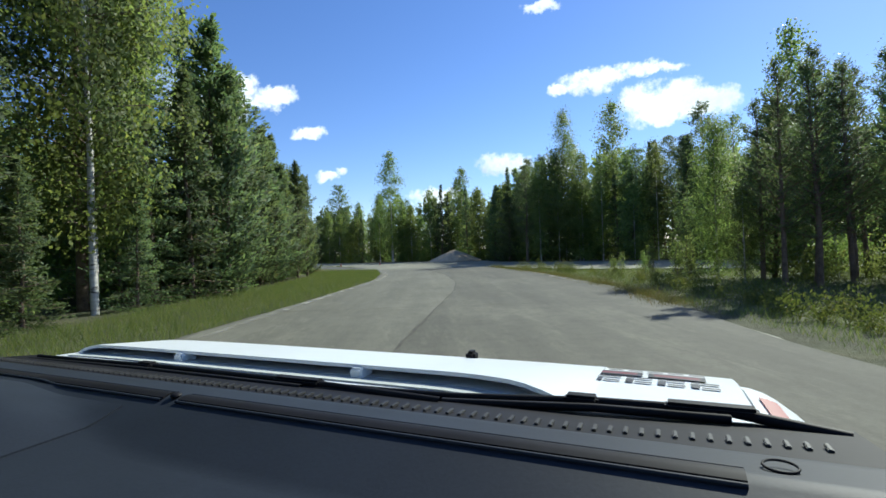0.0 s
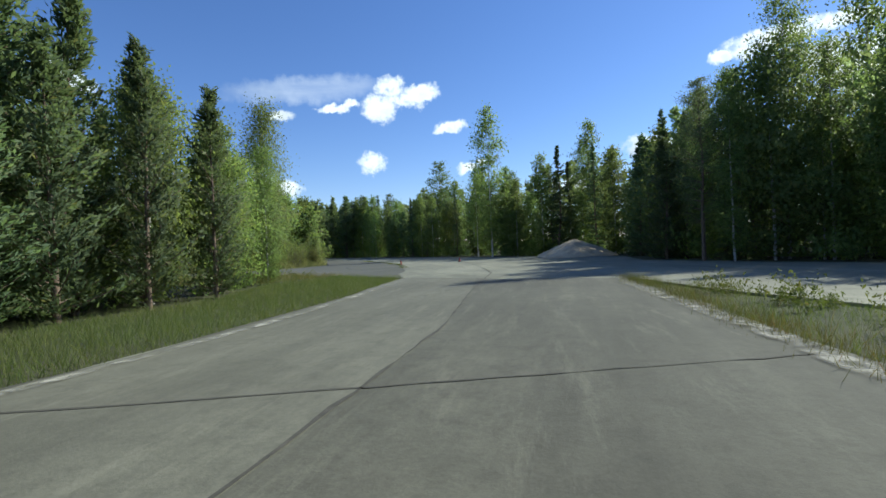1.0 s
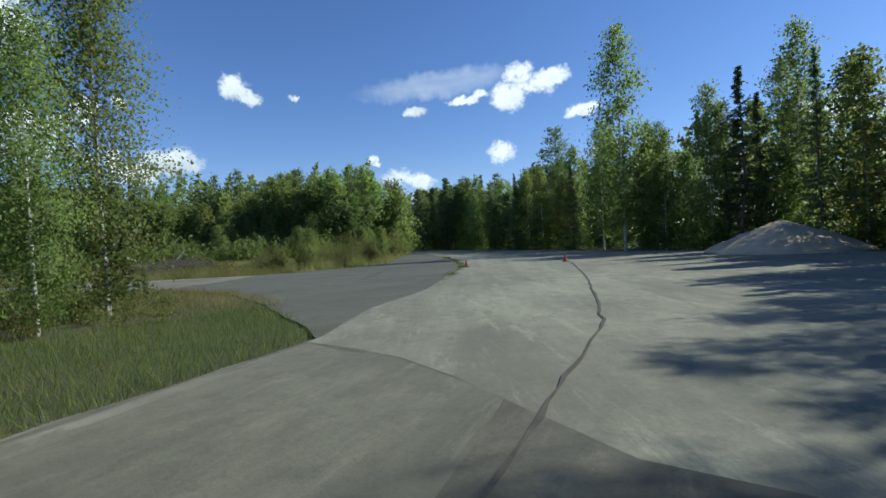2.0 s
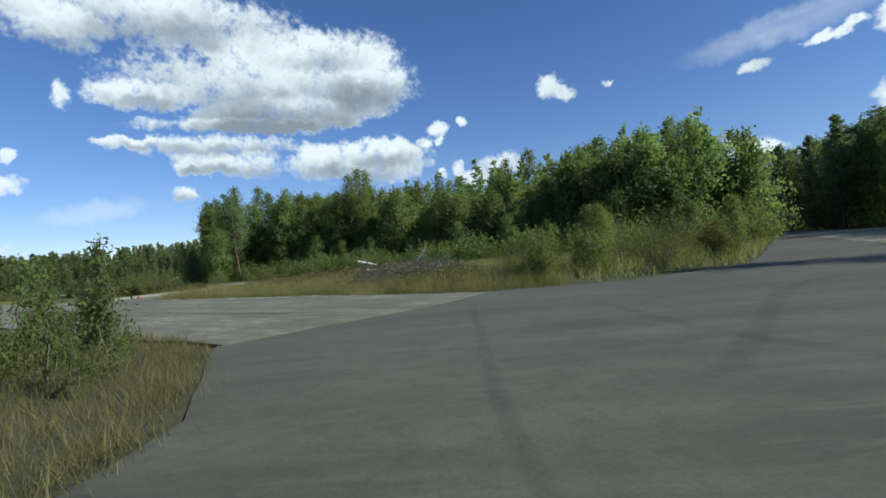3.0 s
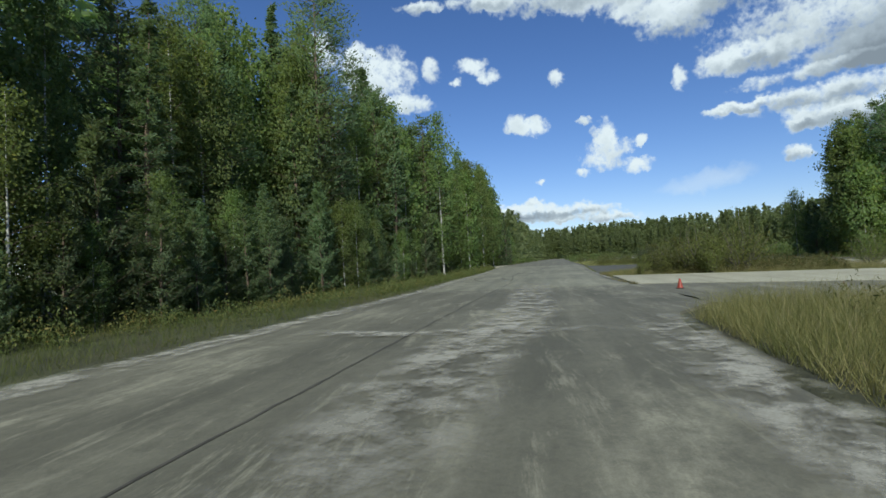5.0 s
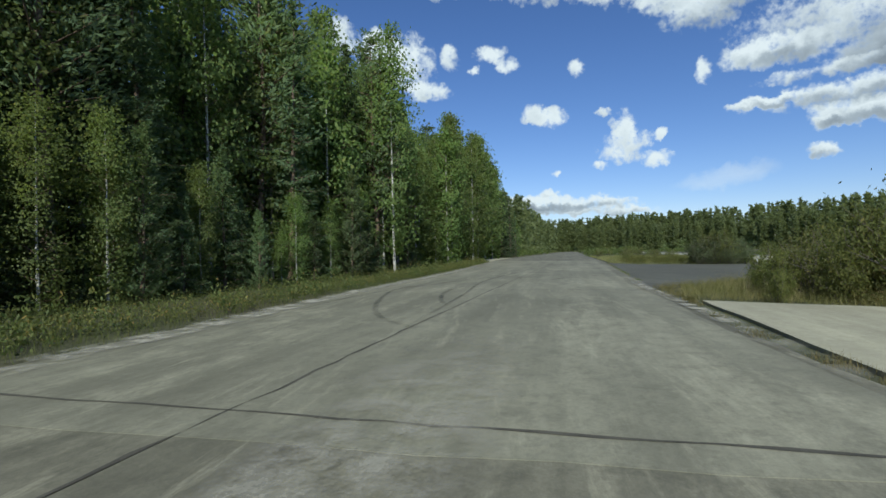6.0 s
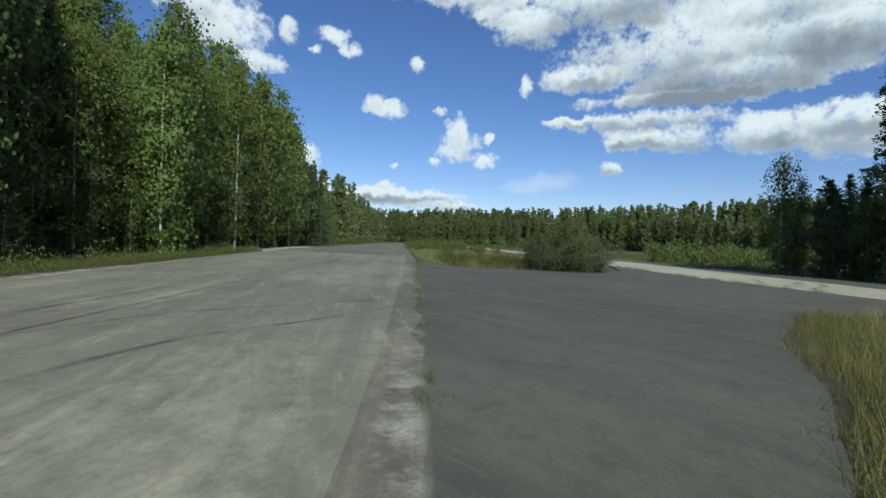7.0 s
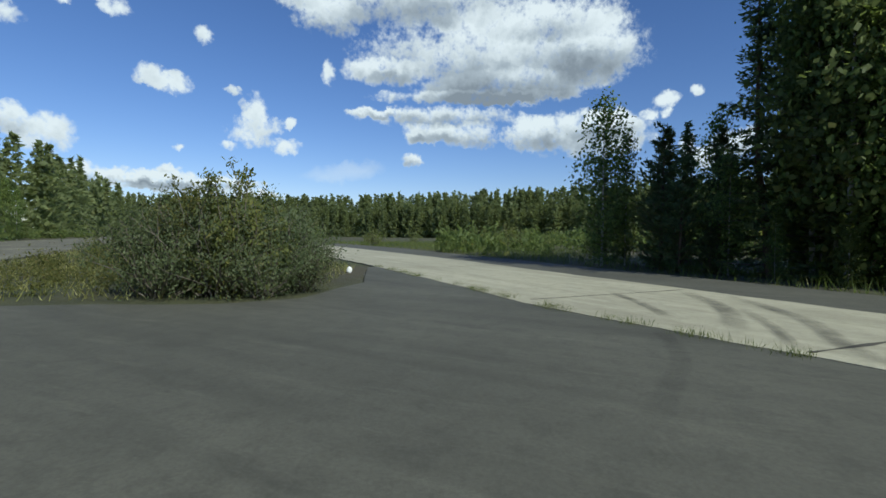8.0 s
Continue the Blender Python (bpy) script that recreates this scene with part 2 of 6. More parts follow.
def plain(name, color, rough=0.8, metal=0.0, vary=0.25, scale=6.0, bump_h=0.0, grain=60.0, gloss=0.5):
    m, n, bsdf, _ = material(name)
    p = where(n)
    a = n.noise(p, scale, 5.0, 0.6)
    g = n.noise(p, grain, 3.0, 0.6)
    f = n.math("ADD", n.math("MULTIPLY", a, 0.65), n.math("MULTIPLY", g, 0.35))
    col = n.ramp(f, (0.35, tuple(c * (1 - vary) for c in color)), (0.65, tuple(min(1.0, c * (1 + vary)) for c in color)))
    link(n, col, bsdf.inputs["Base Color"])
    bsdf.inputs["Roughness"].default_value, bsdf.inputs["Metallic"].default_value = rough, metal
    bsdf.inputs["Specular IOR Level"].default_value = gloss
    if bump_h:
        bump(n, bsdf, f, 0.6, bump_h)
    return m


def ground_material():
    m, n, bsdf, _ = material("heath and grass ground")
    p = where(n)
    broad = n.noise(p, 0.09, 5.0, 0.6)
    mid = n.noise(p, 1.1, 6.0, 0.65)
    fine = n.noise(p, 22.0, 4.0, 0.7)
    green = n.ramp(mid, (0.3, (0.030, 0.040, 0.014)), (0.55, (0.066, 0.078, 0.026)), (0.75, (0.125, 0.115, 0.05)))
    litter = n.ramp(fine, (0.3, (0.035, 0.026, 0.016)), (0.7, (0.12, 0.095, 0.06)))
    col = n.mix(n.ramp(broad, (0.42, 0.15), (0.62, 0.75)), green, litter)
    link(n, col, bsdf.inputs["Base Color"])
    bsdf.inputs["Roughness"].default_value = 0.95
    bump(n, bsdf, n.math("ADD", fine, n.math("MULTIPLY", mid, 2.0)), 0.8, 0.05)
    return m


mat_ground = ground_material()


def leaf_material(name, dark, light, yellow, through_=0.35, rough=0.5, odd=0.08, patchy=0.0):
    m, n, bsdf, out = material(name)
    oi = n.tree.nodes.new("ShaderNodeObjectInfo").outputs["Random"]
    ri = n.tree.nodes.new("ShaderNodeNewGeometry").outputs["Random Per Island"]
    col = n.mix(ri, dark, light)
    col = n.mix(n.math("MULTIPLY", n.ramp(ri, (1 - odd, 0.0), (1.0, 1.0)), 0.8), col, yellow)
    if patchy:  # drier and greener patches a few metres wide
        dry = n.ramp(n.noise(where(n), 0.5, 4.0, 0.65), (0.42, 0.0), (0.62, patchy))
        col = n.mix(n.math("MULTIPLY", dry, n.math("MULTIPLY_ADD", ri, 0.7, 0.3)), col, yellow)
    hsv = n.tree.nodes.new("ShaderNodeHueSaturation")
    link(n, n.math("MULTIPLY_ADD", oi, 0.036, 0.482), hsv.inputs["Hue"])
    link(n, n.math("MULTIPLY_ADD", oi, 0.5, 0.75), hsv.inputs["Value"])
    link(n, col, hsv.inputs["Color"])
    link(n, hsv.outputs[0], bsdf.inputs["Base Color"])
    bsdf.inputs["Roughness"].default_value, bsdf.inputs["Specular IOR Level"].default_value = rough, 0.22
    tr = n.tree.nodes.new("ShaderNodeBsdfTranslucent")
    link(n, n.mix(1.0, hsv.outputs[0], (1.3, 1.3, 0.9), "MULTIPLY"), tr.inputs[0])
    mx = n.tree.nodes.new("ShaderNodeMixShader")
    mx.inputs[0].default_value = through_
    link(n, bsdf.outputs[0], mx.inputs[1])
    link(n, tr.outputs[0], mx.inputs[2])
    link(n, mx.outputs[0], out.inputs[0])
    return m


mat_birch_leaf = leaf_material("birch leaves", (0.125, 0.172, 0.058), (0.225, 0.285, 0.098), (0.28, 0.27, 0.09), 0.6)
mat_pine_leaf = leaf_material("pine needles", (0.098, 0.145, 0.074), (0.178, 0.232, 0.112), (0.21, 0.20, 0.08), 0.52, 0.6)
mat_spruce_leaf = leaf_material("spruce needles", (0.092, 0.138, 0.072), (0.168, 0.220, 0.108), (0.19, 0.19, 0.08), 0.52, 0.6)
mat_willow_leaf = leaf_material("willow leaves", (0.100, 0.122, 0.036), (0.215, 0.230, 0.072), (0.30, 0.25, 0.09), 0.54, 0.6, 0.12)
mat_grey_willow = leaf_material("grey willow leaves", (0.070, 0.090, 0.042), (0.135, 0.158, 0.075), (0.20, 0.19, 0.09), 0.45, 0.5, 0.08)
# paler than the other leaves: distance haze is put into this colour
mat_hazed_leaf = leaf_material("far woods leaves paled for haze", (0.190, 0.240, 0.115), (0.310, 0.370, 0.170), (0.26, 0.27, 0.12), 0.6)
mat_grass_tall = leaf_material("tall dry grass", (0.095, 0.110, 0.034), (0.235, 0.222, 0.082), (0.40, 0.335, 0.165), 0.45, 0.6, 0.18, 0.8)
mat_grass_green = leaf_material("verge grass", (0.080, 0.116, 0.030), (0.165, 0.205, 0.058), (0.26, 0.23, 0.09), 0.45, 0.6, 0.08, 0.25)
mat_weed = leaf_material("weeds", (0.072, 0.100, 0.032), (0.175, 0.185, 0.062), (0.27, 0.15, 0.06), 0.45, 0.6, 0.10, 0.3)


def birch_bark():
    m, n, bsdf, _ = material("birch bark")
    p = n.tree.nodes.new("ShaderNodeTexCoord").outputs["Object"]
    bands = n.noise(p, 3.0, 4.0, 0.6, (1.0, 1.0, 4.0))
    fine = n.noise(p, 30.0, 3.0, 0.6)
    col = n.ramp(bands, (0.36, (0.05, 0.045, 0.04)), (0.44, (0.42, 0.40, 0.37)), (0.7, (0.66, 0.64, 0.60)))
    col = n.mix(n.math("MULTIPLY", fine, 0.35), col, (0.22, 0.20, 0.18))
    link(n, col, bsdf.inputs["Base Color"])
    bsdf.inputs["Roughness"].default_value = 0.7
    bump(n, bsdf, fine, 0.4, 0.01)
    return m


mat_birch_bark = birch_bark()
mat_pine_bark = plain("pine bark", (0.15, 0.105, 0.075), 0.9, 0, 0.5, 5.0, 0.02, 30.0)
mat_twig = plain("dry grey twigs", (0.125, 0.108, 0.085), 0.9, 0, 0.4, 3.0, 0.0, 30.0)
mat_joint = plain("dirt filled joint", (0.070, 0.064, 0.050), 0.95, 0, 0.4, 3.0, 0.0, 40.0)
mat_gravel = plain("sandy gravel", (0.46, 0.37, 0.25), 0.95, 0, 0.3, 1.3, 0.05, 25.0)


# ---------------------------------------------------------------- mesh helpers
def mesh_np(name, verts, faces):
    """A mesh from an array of points and a list of arrays of faces (3 or 4 corners)."""
    me = bpy.data.meshes.new(name)
    verts = np.asarray(verts, dtype=np.float32)
    faces = [np.asarray(f, dtype=np.int32) for f in faces if len(f)]
    me.vertices.add(len(verts))
    me.vertices.foreach_set("co", verts.ravel())
    idx = np.concatenate([f.ravel() for f in faces])
    size = np.concatenate([np.full(len(f), f.shape[1], dtype=np.int32) for f in faces])
    me.loops.add(len(idx))
    me.loops.foreach_set("vertex_index", idx)
    me.polygons.add(len(size))
    me.polygons.foreach_set("loop_start", np.concatenate([[0], np.cumsum(size)[:-1]]).astype(np.int32))
    me.update(calc_edges=True)
    me.validate()
    return me


def smooth(me):
    me.polygons.foreach_set("use_smooth", np.ones(len(me.polygons), dtype=bool))
    return me


def as_mesh(bm, name):
    me = bpy.data.meshes.new(name)
    bmesh.ops.recalc_face_normals(bm, faces=bm.faces)
    bm.to_mesh(me)
    bm.free()
    return me


def part(name, data, mat, parent=None, label=""):
    """Links a bmesh or a mesh as one object under a thing or a part."""
    if isinstance(data, bmesh.types.BMesh):
        data = as_mesh(data, name)
    data.materials.clear()
    data.materials.append(mat)
    ob = new(name, data)
    if parent is not None:
        ob.parent = parent
    if label:
        ob["label"] = label
    return ob


def tube(pts, radii, sides=6):
    """Points and quads of a tapered tube along pts."""
    pts, radii = np.asarray(pts, float), np.asarray(radii, float)
    d = np.gradient(pts, axis=0)
    d /= np.linalg.norm(d, axis=1)[:, None] + 1e-9
    ref = np.where(np.abs(d[:, 2:3]) > 0.9, np.array([[1.0, 0, 0]]), np.array([[0, 0, 1.0]]))
    a = np.cross(d, ref)
    a /= np.linalg.norm(a, axis=1)[:, None] + 1e-9
    b = np.cross(d, a)
    th = np.arange(sides) * 2 * np.pi / sides
    v = pts[:, None] + radii[:, None, None] * (a[:, None] * np.cos(th)[None, :, None] + b[:, None] * np.sin(th)[None, :, None])
    n = len(pts)
    i, j = np.meshgrid(np.arange(n - 1), np.arange(sides), indexing="ij")
    q = np.stack([i * sides + j, i * sides + (j + 1) % sides, (i + 1) * sides + (j + 1) % sides, (i + 1) * sides + j], -1).reshape(-1, 4)
    return v.reshape(-1, 3), q


def join(list_):
    vs, fs, k = [], [], 0
    for v, f in list_:
        vs.append(v)
        fs.append(f + k)
        k += len(v)
    return np.concatenate(vs), np.concatenate(fs)


def unit(v):
    return v / (np.linalg.norm(v, axis=-1, keepdims=True) + 1e-9)


def crown_mesh(name, v, f, mid, flat=0.35):
    """Leaves turned outwards and shaded as one soft volume."""
    q = v.reshape(-1, 4, 3)
    n = np.cross(q[:, 1] - q[:, 0], q[:, 2] - q[:, 0])
    out = q.mean(1) * np.array([1, 1, 0.45]) - np.array([0, 0, 0.45 * mid])
    away = (n * out).sum(1) < 0
    q = q.copy()
    q[away] = q[away][:, ::-1]
    n[away] *= -1
    me = mesh_np(name, q.reshape(-1, 3), [f])
    soft = unit(unit(out + np.array([0, 0, 0.55 * mid ** 0.5])) + unit(n) * flat)
    smooth(me)
    me.normals_split_custom_set_from_vertices(np.repeat(soft, 4, axis=0).astype(np.float32))
    return me


def cards(c, axis, length, width, rng):
    """Kite shaped leaves round the points c, along axis."""
    axis = unit(axis)
    side = unit(np.cross(axis, unit(rng.normal(size=c.shape))))
    L, Wd = np.asarray(length).reshape(-1, 1), np.asarray(width).reshape(-1, 1)
    v = np.stack([c - axis * L * 0.5, c + side * Wd * 0.5 + axis * L * 0.08, c + axis * L * 0.5, c - side * Wd * 0.5 + axis * L * 0.08], 1)
    n = len(c)
    return v.reshape(-1, 3), np.arange(4 * n).reshape(n, 4)


# ---------------------------------------------------------------- paving plan
ROAD_ONE = ((-4.2, -40), (-4.1, 8), (-3.6, 14), (-3.2, 22), (-3.7, 28), (-5.0, 36.0), (-6.2, 38.3), (-6.7, 40.2), (-7.2, 41.9), (-8.9, 45.9), (-10.9, 50.2),
            (-15.2, 57), (-20.6, 64), (-30.4, 76), (-60, 104), (-66, 113), (-24, 79.2), (-14.9, 71.4), (-6.5, 63), (1, 58.8), (4.8, 53), (5.2, 46),
            (8.6, 41.8), (12.7, 37), (17, 31.8), (40, 9), (32, 1), (17, 17.5), (7, 25.7), (5.2, 29), (3.2, 34.2), (4.1, 27), (4.7, 22), (4.9, 14.4),
            (4.4, 9), (3.9, 5), (3.8, -40))
ASPHALT_ONE = ((-4.4, 35.6), (-5.6, 38.3), (-6.1, 40.2), (-6.6, 42.1), (-8.3, 46.1), (-10.3, 50.4), (-14.6, 57.2), (-20, 64.2), (-30, 76.4), (-59.5, 104.5), (-62, 102), (-34.5, 78.6),
               (-21.4, 58.4), (-19.4, 55), (-19.4, 50.3), (-21.6, 46.9), (-22.0, 44.6), (-19.4, 40.2), (-17.2, 40.2), (-13.6, 40.3), (-9.3, 38.4))
ROAD_TWO = ((-18.0, 40.3), (-19.1, 43.2), (-19.9, 45.1), (-21.2, 46.9), (-24.2, 45.2), (-29.6, 42.3), (-34, 39.9), (-41.2, 35.7), (-43.9, 34.5), (-46, 34.6), (-52.6, 30.1), (-56, 27.7),
            (-59.9, 25.6), (-63.4, 23.4), (-86.6, 10.7), (-127, -13), (-330, -130), (-332, -140), (-101, -12.5), (-70.4, 8.4), (-57.6, 16.3),
            (-48, 22.6), (-31.5, 32), (-24.2, 36.2))
SLAB = ((-52.7, 30.2), (-60.2, 25.9), (-61.2, 31.7), (-63, 40.6), (-54.3, 45.3), (-53.0, 31.6))
SLAB_DARK = ((-46, 34.7), (-52.6, 30.2), (-52.9, 31.6), (-54.2, 45.2), (-51, 46.5), (-48, 40))
ASPHALT_TWO = ((-63.0, 23.9), (-63.2, 23.2), (-86.3, 10.4), (-87.4, 10.6), (-84.6, 14.3), (-85.4, 17.6), (-85.7, 19.6), (-86.6, 20.7), (-89.8, 21.2), (-95.2, 20.2), (-97, 20.6), (-88.6, 24.1), (-85.6, 25.5),
               (-83.2, 27.2), (-78, 30.8), (-76.4, 29.8), (-74.4, 25.9), (-71, 25.0), (-68, 24.9))
ROAD_THREE = ((-330, -112), (-141, -3), (-116, 9.5), (-96.2, 20.2), (-88.8, 23.8), (-85.8, 25.2), (-83.4, 26.9), (-78, 30.6), (-63, 40), (-45, 50.5),
              (-46, 53.5), (-65, 43.2), (-85, 31.0), (-89.4, 28.9), (-104, 22.2), (-120, 13.7), (-142, 1.5), (-330, -106))
ROAD_THREE_FAR = ((-330, -106), (-142, 1.5), (-120, 13.7), (-104, 22.2), (-89.4, 28.9), (-85, 31.0), (-65, 43.2), (-46, 53.5),
                  (-47.5, 56), (-66, 46), (-84.5, 34.7), (-91.5, 31.3), (-104, 25.6), (-121, 17.8), (-143, 5.2), (-330, -100))
SAND_LANE = ((-92.6, -7.0), (-113, -19.3), (-114.5, -22.0), (-104, -17.4), (-94.4, -10.4))
PAVED = (SAND_LANE, ROAD_ONE, ASPHALT_ONE, ROAD_TWO, SLAB, SLAB_DARK, ASPHALT_TWO, ROAD_THREE, ROAD_THREE_FAR)


PAVED_BOXES = [(poly, np.min(poly, axis=0), np.max(poly, axis=0)) for poly in PAVED]


def inside(px, py, poly):
    p = np.asarray(poly)
    hit = np.zeros(len(px), bool)
    for (x1, y1), (x2, y2) in zip(p, np.roll(p, -1, 0)):
        cross = ((y1 > py) != (y2 > py)) & (px < (x2 - x1) * (py - y1) / (y2 - y1 + 1e-12) + x1)
        hit ^= cross
    return hit


def paved(px, py):
    out = np.zeros(len(px), bool)
    for poly, (x0, y0), (x1, y1) in PAVED_BOXES:
        near = (px >= x0) & (px <= x1) & (py >= y0) & (py <= y1)
        if near.any():
            out |= inside(px, py, poly)
    return out


TRACK = np.array([(r[1], r[2]) for r in PATH])
fine_track = np.concatenate([np.linspace(a, b, 12) for a, b in zip(TRACK[:-1], TRACK[1:])])


def off_track(px, py, gap):
    d = np.min((px[:, None] - fine_track[None, :, 0]) ** 2 + (py[:, None] - fine_track[None, :, 1]) ** 2, axis=1)
    return d > gap * gap


def wavy(poly, step, amp, rng):
    """The outline with more corners, a little uneven, as a worn edge is."""
    out = []
    p = np.asarray(poly, float)
    for a, b in zip(p, np.roll(p, -1, 0)):
        n = max(1, int(np.linalg.norm(b - a) / step)) if np.linalg.norm(b - a) < 80 else 4
        nrm = np.array([-(b - a)[1], (b - a)[0]]) / (np.linalg.norm(b - a) + 1e-9)
        for k in range(n):
            out.append(a + (b - a) * k / n + nrm * rng.normal() * amp)
    return out


def sheet(name, poly, z, mat, label, depth=0.06, seed=1, amp=0.05):
    rng = np.random.default_rng(seed)
    bm = bmesh.new()
    vs = [bm.verts.new((x, y, z)) for x, y in wavy(poly, 0.8, amp, rng)]
    f = bm.faces.new(vs)
    if f.normal.z < 0 or f.calc_area() == 0:
        f.normal_flip()
    bm.normal_update()
    edge = bmesh.ops.extrude_face_region(bm, geom=[f])
    for v in [g for g in edge["geom"] if isinstance(g, bmesh.types.BMVert)]:
        v.co.z -= depth
    bmesh.ops.triangulate(bm, faces=bm.faces[:])
    bmesh.ops.recalc_face_normals(bm, faces=bm.faces)
    return tagged(part(name, bm, mat), label, "paving", kind="structure")


# one sheet of ground to the horizon, finer near the roads
gs = np.concatenate([-np.geomspace(2600, 260, 10), np.linspace(-240, 240, 97), np.geomspace(260, 2600, 10)])
gx_, gy_ = np.meshgrid(gs - 40, gs + 30, indexing="ij")
nv = len(gs)
gz_ = np.full(gx_.shape, -0.045)
gi, gj = np.meshgrid(np.arange(nv - 1), np.arange(nv - 1), indexing="ij")
gq = np.stack([gi * nv + gj, (gi + 1) * nv + gj, (gi + 1) * nv + gj + 1, gi * nv + gj + 1], -1).reshape(-1, 4)
ground = part("ground", mesh_np("ground", np.stack([gx_, gy_, gz_], -1).reshape(-1, 3), [gq]), mat_ground)
tagged(ground, "flat heath ground of moss, grass and needle litter", "ground", kind="structure")

road_1 = sheet("road_1", ROAD_ONE, 0.012, mat_concrete, "wide worn grey concrete road with stained slabs", seed=2)
ROAD_OLD = ((-4.2, -40), (-4.1, 8), (-3.6, 14), (-3.2, 22), (-3.7, 28), (-4.9, 35.6), (-3.2, 35.4), (-0.6, 34.0), (1.6, 33.8), (3.3, 33.4), (4.1, 27), (4.7, 22), (4.9, 14.4), (4.4, 9), (3.9, 5), (3.8, -40))
mat_old = paving("brown grey old road", (0.070, 0.065, 0.047), (0.105, 0.099, 0.072), (0.180, 0.170, 0.123), 0.45, radians(90), 0.25, sandy=0.4)
road_old = sheet("road_5", ROAD_OLD, 0.017, mat_old, "brownish grey worn road surface with a centre seam", seed=12, amp=0.03)
LANE_LEFT = ((-4.1, -40), (-4.0, 8), (-3.5, 14), (-3.1, 22), (-3.6, 28), (-4.8, 35.5), (-3.2, 35.3), (-1.6, 34.6), (-0.75, 30), (-0.3, 27), (0.1, 24.5), (0.45, 18.5), (0.3, 14.5), (-0.3, 9), (-0.65, 6.1), (-1.1, -10), (-1.2, -40))
mat_lane = paving("paler old lane", (0.101, 0.096, 0.070), (0.146, 0.139, 0.102), (0.221, 0.210, 0.153), 0.45, radians(92), 0.25, sandy=0.5)
road_lane = sheet("road_7", LANE_LEFT, 0.0195, mat_lane, "paler resurfaced lane beside the seam of the old road", seed=16, amp=0.02)
asphalt_1 = sheet("pavement_1", ASPHALT_ONE, 0.0, mat_asphalt, "dark grey old asphalt between the concrete roads", seed=3, amp=0.03)
road_2 = sheet("road_2", ROAD_TWO, 0.016, mat_runway, "long straight worn concrete runway with pale and dark stains", seed=4)
RUNWAY_PALE = ((-47.6, 23.1), (-52.2, 30.1), (-56, 27.55), (-59.8, 25.3), (-63.1, 23.05), (-70, 19.3), (-86.2, 10.2), (-95, 5.2), (-95.5, -8.6), (-70.3, 8.5), (-57.5, 16.3))
mat_runway_pale = paving("paler runway concrete", (0.144, 0.137, 0.099), (0.222, 0.212, 0.154), (0.401, 0.380, 0.277), 0.45, radians(31), 0.25)
road_6 = sheet("road_6", RUNWAY_PALE, 0.0185, mat_runway_pale, "paler worn concrete stretch of the runway", seed=15, amp=0.02)
slab = sheet("pavement_2", SLAB, 0.010, mat_pale, "pale sandy concrete slab beside the runway", seed=5, amp=0.02)
slab_dark = sheet("pavement_3", SLAB_DARK, 0.006, mat_runway, "weathered dark concrete at the runway edge", seed=6, amp=0.02)
asphalt_2 = sheet("pavement_4", ASPHALT_TWO, 0.002, mat_asphalt, "smooth dark asphalt between two concrete roads", seed=7, amp=0.02)
road_3 = sheet("road_3", ROAD_THREE, 0.010, mat_pale, "pale concrete road with tyre marks", seed=8, amp=0.03)
road_3b = sheet("road_4", ROAD_THREE_FAR, 0.004, mat_asphalt, "darker asphalt strip along the pale concrete road", seed=9, amp=0.03)

sand_lane = sheet("pavement_5", SAND_LANE, 0.006, mat_pale, "pale sandy pull-in beside the runway", seed=14, amp=0.08)


def ribbon(pts, width, z, rng=None, amp=0.0):
    p = np.asarray(pts, float)
    d = unit(np.gradient(p, axis=0))
    n = np.stack([-d[:, 1], d[:, 0]], -1)
    w = np.full(len(p), width) if np.isscalar(width) else np.asarray(width)
    if rng is not None:
        w = w * (1 + rng.normal(size=len(p)) * amp)
    v = np.concatenate([np.column_stack([p + n * w[:, None] / 2, np.full(len(p), z)]), np.column_stack([p - n * w[:, None] / 2, np.full(len(p), z)])])
    k = len(p)
    i = np.arange(k - 1)
    return v, np.stack([i, i + 1, k + i + 1, k + i], -1)[:, ::-1]


def soft_ribbon(name, pts, width, z, mat, owner, rng, amp, label=""):
    """A band that fades out towards its sides and ends."""
    p = np.asarray(pts, float)
    d = unit(np.gradient(p, axis=0))
    n = np.stack([-d[:, 1], d[:, 0]], -1)
    w = width * (1 + rng.normal(size=len(p)) * amp)
    rows = [np.column_stack([p + n * (w * o)[:, None], np.full(len(p), z)]) for o in (0.5, 0.3, 0.0, -0.3, -0.5)]
    k = len(p)
    i = np.arange(k - 1)
    f = np.concatenate([np.stack([r * k + i, (r + 1) * k + i, (r + 1) * k + i + 1, r * k + i + 1], -1) for r in range(4)])
    ends = np.clip(np.minimum(np.arange(k), np.arange(k)[::-1]) / (0.22 * k), 0, 1)
    me = mesh_np(name, np.concatenate(rows), [f])
    me.attributes.new("fade", "FLOAT", "POINT").data.foreach_set("value", np.concatenate([ends * o for o in (0.0, 0.8, 1.0, 0.8, 0.0)]).astype(np.float32))
    return part(name, me, mat, owner, label)


def along(pts, step=0.5, wob=0.0, rng=None):
    p = np.asarray(pts, float)
    out = []
    for a, b in zip(p[:-1], p[1:]):
        n = max(1, int(np.linalg.norm(b - a) / step))
        out += [a + (b - a) * k / n for k in range(n)]
    out = np.array(out + [p[-1]])
    if wob:
        out[1:-1] += rng.normal(size=out[1:-1].shape) * wob
    return out


